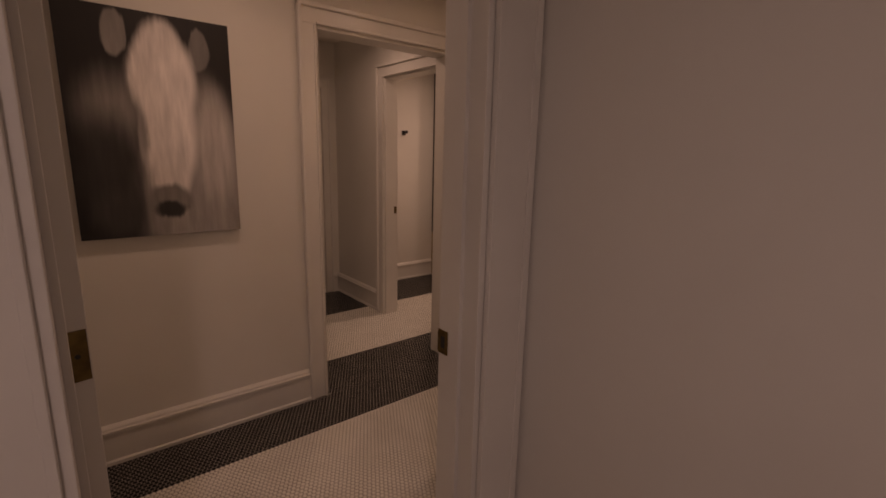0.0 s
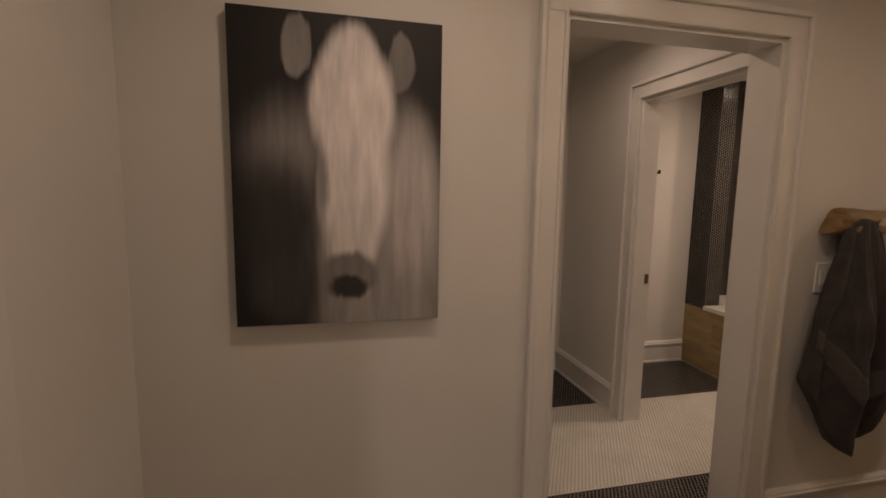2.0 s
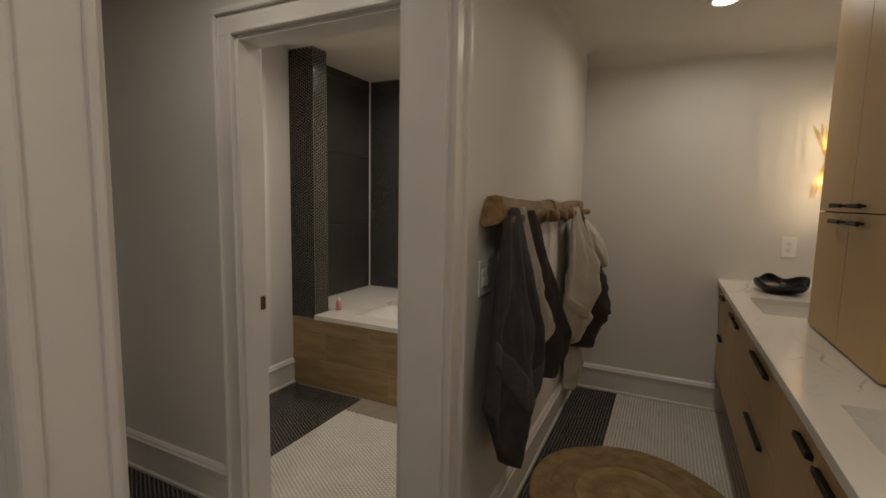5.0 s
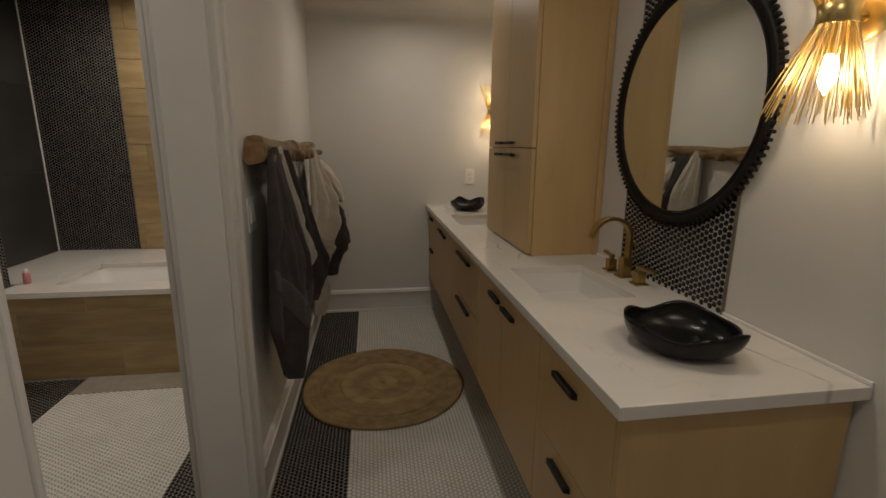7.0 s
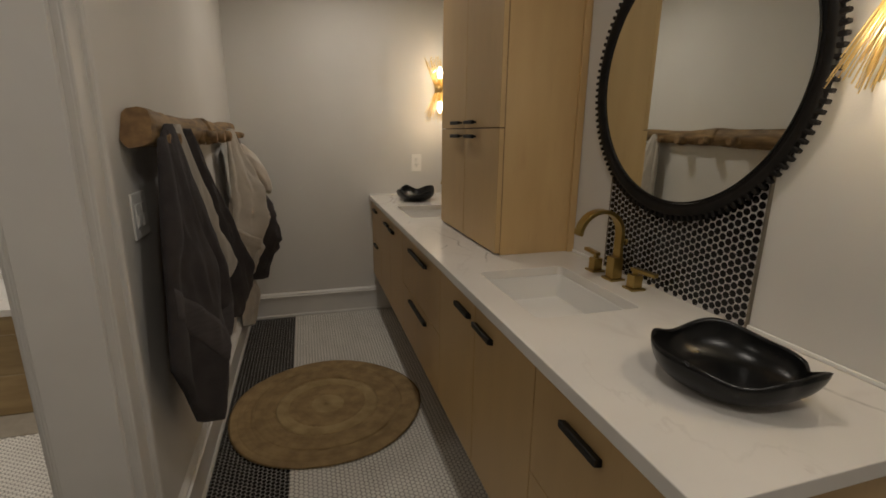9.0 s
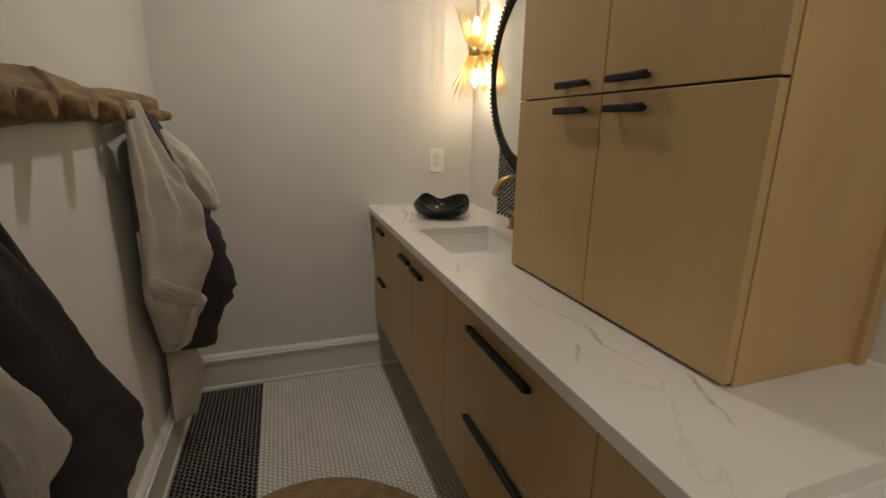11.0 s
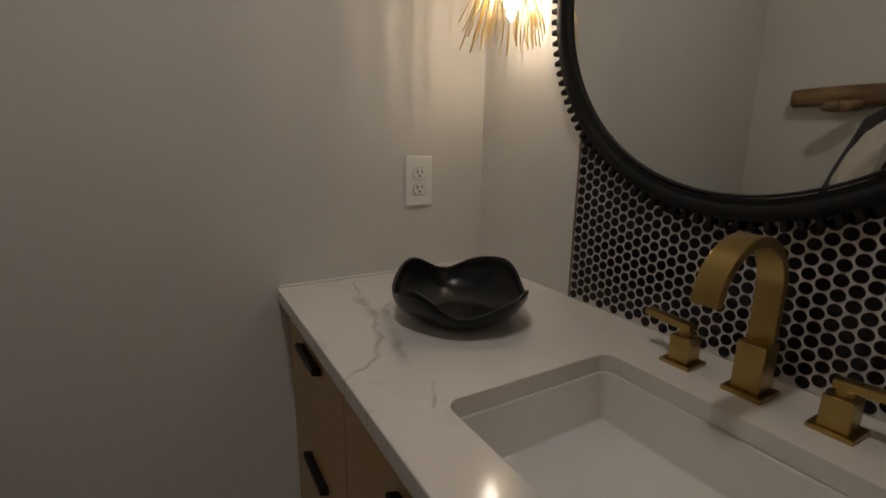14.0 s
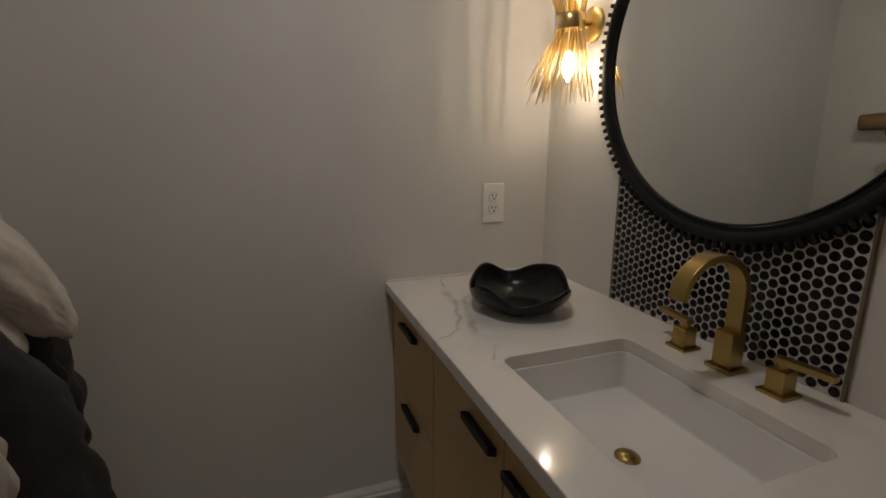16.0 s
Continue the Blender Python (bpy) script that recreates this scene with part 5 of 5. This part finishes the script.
part("cap", lathe(bmesh.new(), [(0.011, 0.070), (0.011, 0.088), (0.008, 0.090)], (3.81, 4.09, 0.5402), seg=16), M_PLATE, bottle, "white cap")

solo("tub_threshold", boxes((3.415, XP - 0.001, YT2 + 0.03, 3.722, -0.0014, 0.0012)), M_STONE, (3.415, YT2, 0), "beige stone strip along the tub front", kind="structure")
PILLAR = solo("tub_pillar", boxes((XP + 0.003, XP + 0.142, 4.140, YD + 0.012, 0.508, ZC - 0.001)), M_DGROUT, (XP, 4.14, 0.5), "narrow pillar clad in black penny tiles", kind="structure")
PENNYWALL = solo("penny_panel", boxes((XB + 0.003, XB + 0.0118, 3.870, YD + 0.0115, 0.541, ZT - 0.001)), M_MGROUT, (XB, 3.87, 0.54), "black penny-tiled strip of the tub wall", kind="structure")
solo("trim_corner", boxes((XB - 0.006, XB + 0.0028, YD - 0.006, YD + 0.003, 0.541, ZT - 0.001)), M_PLATE, (XB, YD, 0.54), "white corner trim between tiled walls", kind="structure")
BACKING = solo("tile_backing", boxes((XP + 0.142, XB - 0.006, YD + 0.0045, YD + 0.0118, 0.541, ZT - 0.001)), M_DGROUT, (XP, YD, 0.54), "dark grout bed of the tub wall", kind="structure")
PLANKBED = solo("plank_backing", boxes((XB + 0.0045, XB + 0.0118, YT2 + 0.001, 3.868, 0.541, ZT - 0.001)), M_TANGROUT, (XB, YT2, 0.54), "grout bed of the wood-look tiles", kind="structure")

# ---------------------------------------------------------------- single tiles and planks
def shared(name, bm, material):
    me = bpy.data.meshes.new(name)
    bmesh.ops.recalc_face_normals(bm, faces=bm.faces)
    bm.to_mesh(me)
    bm.free()
    me.materials.append(material)
    return me


def piece(name, me, parent, world_m):
    ob = new(name, me)
    ob.parent = parent
    ob.matrix_local = Matrix.Translation(-BASE[parent.name]) @ world_m
    return ob


def plank_mesh(name, l, h, material, axis="y"):
    b = bmesh.new()
    if axis == "y":
        box(b, 0, 0.007, 0, l, 0, h, bevel=0.0012, seg=1)
    else:
        box(b, 0, l, 0, 0.007, 0, h, bevel=0.0012, seg=1)
    return shared(name, b, material)


def planks(parent, x, y0, y1, z0, z1, course, length, shift):
    k = 0
    z = z0
    while z < z1 - 0.01:
        h = min(course, z1 - z)
        y = y0 - (shift * k) % length
        while y < y1 - 0.01:
            a, c = max(y, y0), min(y + length, y1)
            if c - a > 0.015:
                me = plank_mesh("wood_tile", c - a - 0.003, h - 0.003, M_PLANK)
                piece("wood_tile", me, parent, pose(x, a + 0.0015, z + 0.0015))
            y += length
        z += course
        k += 1


planks(tub, XP + 0.005, TUBY, YH - 0.001, 0.083 - 0.205 + 0.123, 0.5075, 0.205, 0.90, 0.37)
planks(PLANKBED, XB - 0.002, YT2 + 0.002, 3.866, 0.4485 + 0.093, ZT - 0.002, 0.205, 0.60, 0.23)
z = 0.542
while z < ZT - 0.05:
    h = min(0.61, ZT - 0.002 - z)
    for a, c in ((XP + 0.143, XP + 0.143 + 0.37), (XP + 0.513, XB - 0.007)):
        piece("dark_tile", plank_mesh("dark_tile", c - a - 0.002, h - 0.002, M_DARKTILE, "x"), BACKING, pose(a + 0.001, YD - 0.0005, z + 0.001))
    z += 0.61

PITCH = 0.0204


def penny_mesh(material, seg, r=0.0092, h=0.0018):
    b = bmesh.new()
    lo = [b.verts.new((r * math.cos(2 * math.pi * i / seg), r * math.sin(2 * math.pi * i / seg), 0)) for i in range(seg)]
    hi = [b.verts.new((0.92 * r * math.cos(2 * math.pi * i / seg), 0.92 * r * math.sin(2 * math.pi * i / seg), h)) for i in range(seg)]
    for i in range(seg):
        b.faces.new((lo[i], lo[(i + 1) % seg], hi[(i + 1) % seg], hi[i]))
    b.faces.new(hi)
    return shared("penny_tile", b, material)


def pennies(parent, origin, u, v, w, h, material, keep, near, seg=8, r=0.0092, thick=0.0018):
    """Round tiles in straight columns along v; near: a stretch (u0, u1, v0, v1) built as single pieces, the rest joined."""
    o, u, v = Vector(origin), Vector(u), Vector(v)
    n = u.cross(v)
    if n.z < -0.5:
        n = -n
    turn = Matrix((u, v, n)).transposed().to_4x4() if u.cross(v).dot(n) > 0 else Matrix((v, u, n)).transposed().to_4x4()
    rng = np.random.default_rng(7)
    one = penny_mesh(material, seg, r, thick)
    us, vs = [], []
    singles = 0
    cu = PITCH * math.sqrt(3) / 2
    cu = (w - 2 * r - 0.003) / max(1, int((w - 2 * r - 0.003) / cu + 0.3)) if w < 0.7 else cu
    for i in range(int(w / cu) + 1):
        for j in range(int(h / PITCH) + 2):
            a = r + 0.001 + i * cu
            c = r + 0.001 + j * PITCH - (PITCH / 2 if i % 2 else 0)
            if a > w - r + 0.001 or c < r * 0.8 or c > h - r or not keep(a, c):
                continue
            if near and near[0] < a < near[1] and near[2] < c < near[3] and singles < 290:
                p = o + u * a + v * c + n * rng.normal(0, 0.00012)
                piece("penny_tile", one, parent, Matrix.Translation(p) @ turn)
                singles += 1
            else:
                us.append(a)
                vs.append(c)
    if not us:
        return
    k = len(us)
    ang = np.arange(seg) * 2 * np.pi / seg
    ring = np.stack([np.cos(ang), np.sin(ang)], 1)
    base = np.array(o)[None] + np.outer(us, np.array(u)) + np.outer(vs, np.array(v)) + np.outer(rng.normal(0, 0.00012, k), np.array(n))
    rot = np.stack([np.array(u), np.array(v)])
    lo = base[:, None] + (ring * r) @ rot
    tilt = rng.normal(0, 0.010, (k, 2))
    hi = base[:, None] + (ring * 0.92 * r) @ rot + ((tilt @ ring.T) * r + thick)[:, :, None] * np.array(n)
    verts = np.concatenate([lo, hi], 1).reshape(-1, 3) - np.array(BASE[parent.name])
    idx = np.arange(k)[:, None, None] * 2 * seg
    i0 = np.arange(seg)
    quads = np.stack([i0, (i0 + 1) % seg, seg + (i0 + 1) % seg, seg + i0], 1)[None] + idx
    me = bpy.data.meshes.new("penny_field")
    tops = (np.arange(seg) + seg)[None] + np.arange(k)[:, None] * 2 * seg
    me.from_pydata(verts.tolist(), [], quads.reshape(-1, 4).tolist() + tops.tolist())
    me.materials.append(material)
    ob = new("penny_field", me)
    ob.parent = parent
    tagged(ob, kind="stuff")


def splash(name, x0, x1, label):
    ob = solo(name, boxes((x0, x1, YV + 0.0005, YV + 0.0075, TOP + 0.001, ZC - 0.061)), M_PGROUT, (x0, YV, TOP), label, kind="structure")
    for a in (x0 - 0.0042, x1 + 0.0002):
        part("edge_trim", boxes((a, a + 0.004, YV + 0.0005, YV + 0.0100, TOP + 0.001, ZC - 0.061)), M_EDGE, ob, "thin metal edge strip")
    pennies(ob, (x1, YV + 0.0075, TOP + 0.001), (-1, 0, 0), (0, 0, 1), x1 - x0, ZC - 0.063 - TOP, M_BPENNY, lambda a, c: True, (0.0, 0.60, 0.0, 0.222), seg=14, r=0.0091)


splash("splash_panel", 1.925, 2.480, "black penny-tile splashback with pale grout")
splash("splash_panel", 3.646, 4.208, "black penny-tile splashback with pale grout")
pennies(PILLAR, (XP + 0.003, YD - 0.10 + 0.0, 0.509), (0, -1, 0), (0, 0, 1), 0.22, ZC - 0.512, M_BPENNY, lambda a, c: True, None)
pennies(PILLAR, (XP + 0.003, 4.140, 0.509), (1, 0, 0), (0, 0, 1), 0.139, ZC - 0.512, M_BPENNY, lambda a, c: True, (0, 0.139, 0.3, 1.0))
pennies(PENNYWALL, (XB + 0.003, YD, 0.541), (0, -1, 0), (0, 0, 1), YD - 3.87, ZT - 0.545, M_BPENNY, lambda a, c: True, None)


def white_here(a, c):
    x, y = c + XL, a + YV
    if y < YT:
        return 0.9 + 0.1 * (x > 1.2) < y < 2.158 and not ((x - 3.295) ** 2 + (y - 1.985) ** 2 < 0.40 ** 2)
    return x > 1.11 and 2.888 < y < 3.722 and x < 3.41 and not (X2 - 0.003 < x < X2B + 0.003 and not D2[0] < y < D2[1])


def black_here(a, c):
    x, y = c + XL, a + YV
    if y < YT - 0.02:
        return 2.162 < y and not ((x - 3.295) ** 2 + (y - 1.985) ** 2 < 0.40 ** 2)
    if y < YT2 + 0.01:
        return D1[0] + 0.018 < x < D1[1] - 0.018
    if not (1.11 < x < XP - 0.01) or y > YH - 0.02:
        return False
    return (y < 2.880 or y > 3.728) and not (X2 - 0.003 < x < X2B + 0.003 and not D2[0] < y < D2[1])


pennies(FLOOR, (XL, YV, -0.0016), (0, 1, 0), (1, 0, 0), YH - YV, XE - XL, M_WPENNY, white_here, (0.72, 1.13, 1.95, 2.32), seg=8, r=0.0089, thick=0.0016)
pennies(FLOORB, (XL, YV, -0.0016), (0, 1, 0), (1, 0, 0), YH - YV, XE - XL, M_BPENNY, black_here, (1.13, 1.45, 1.95, 2.30), seg=8, r=0.0089, thick=0.0016)
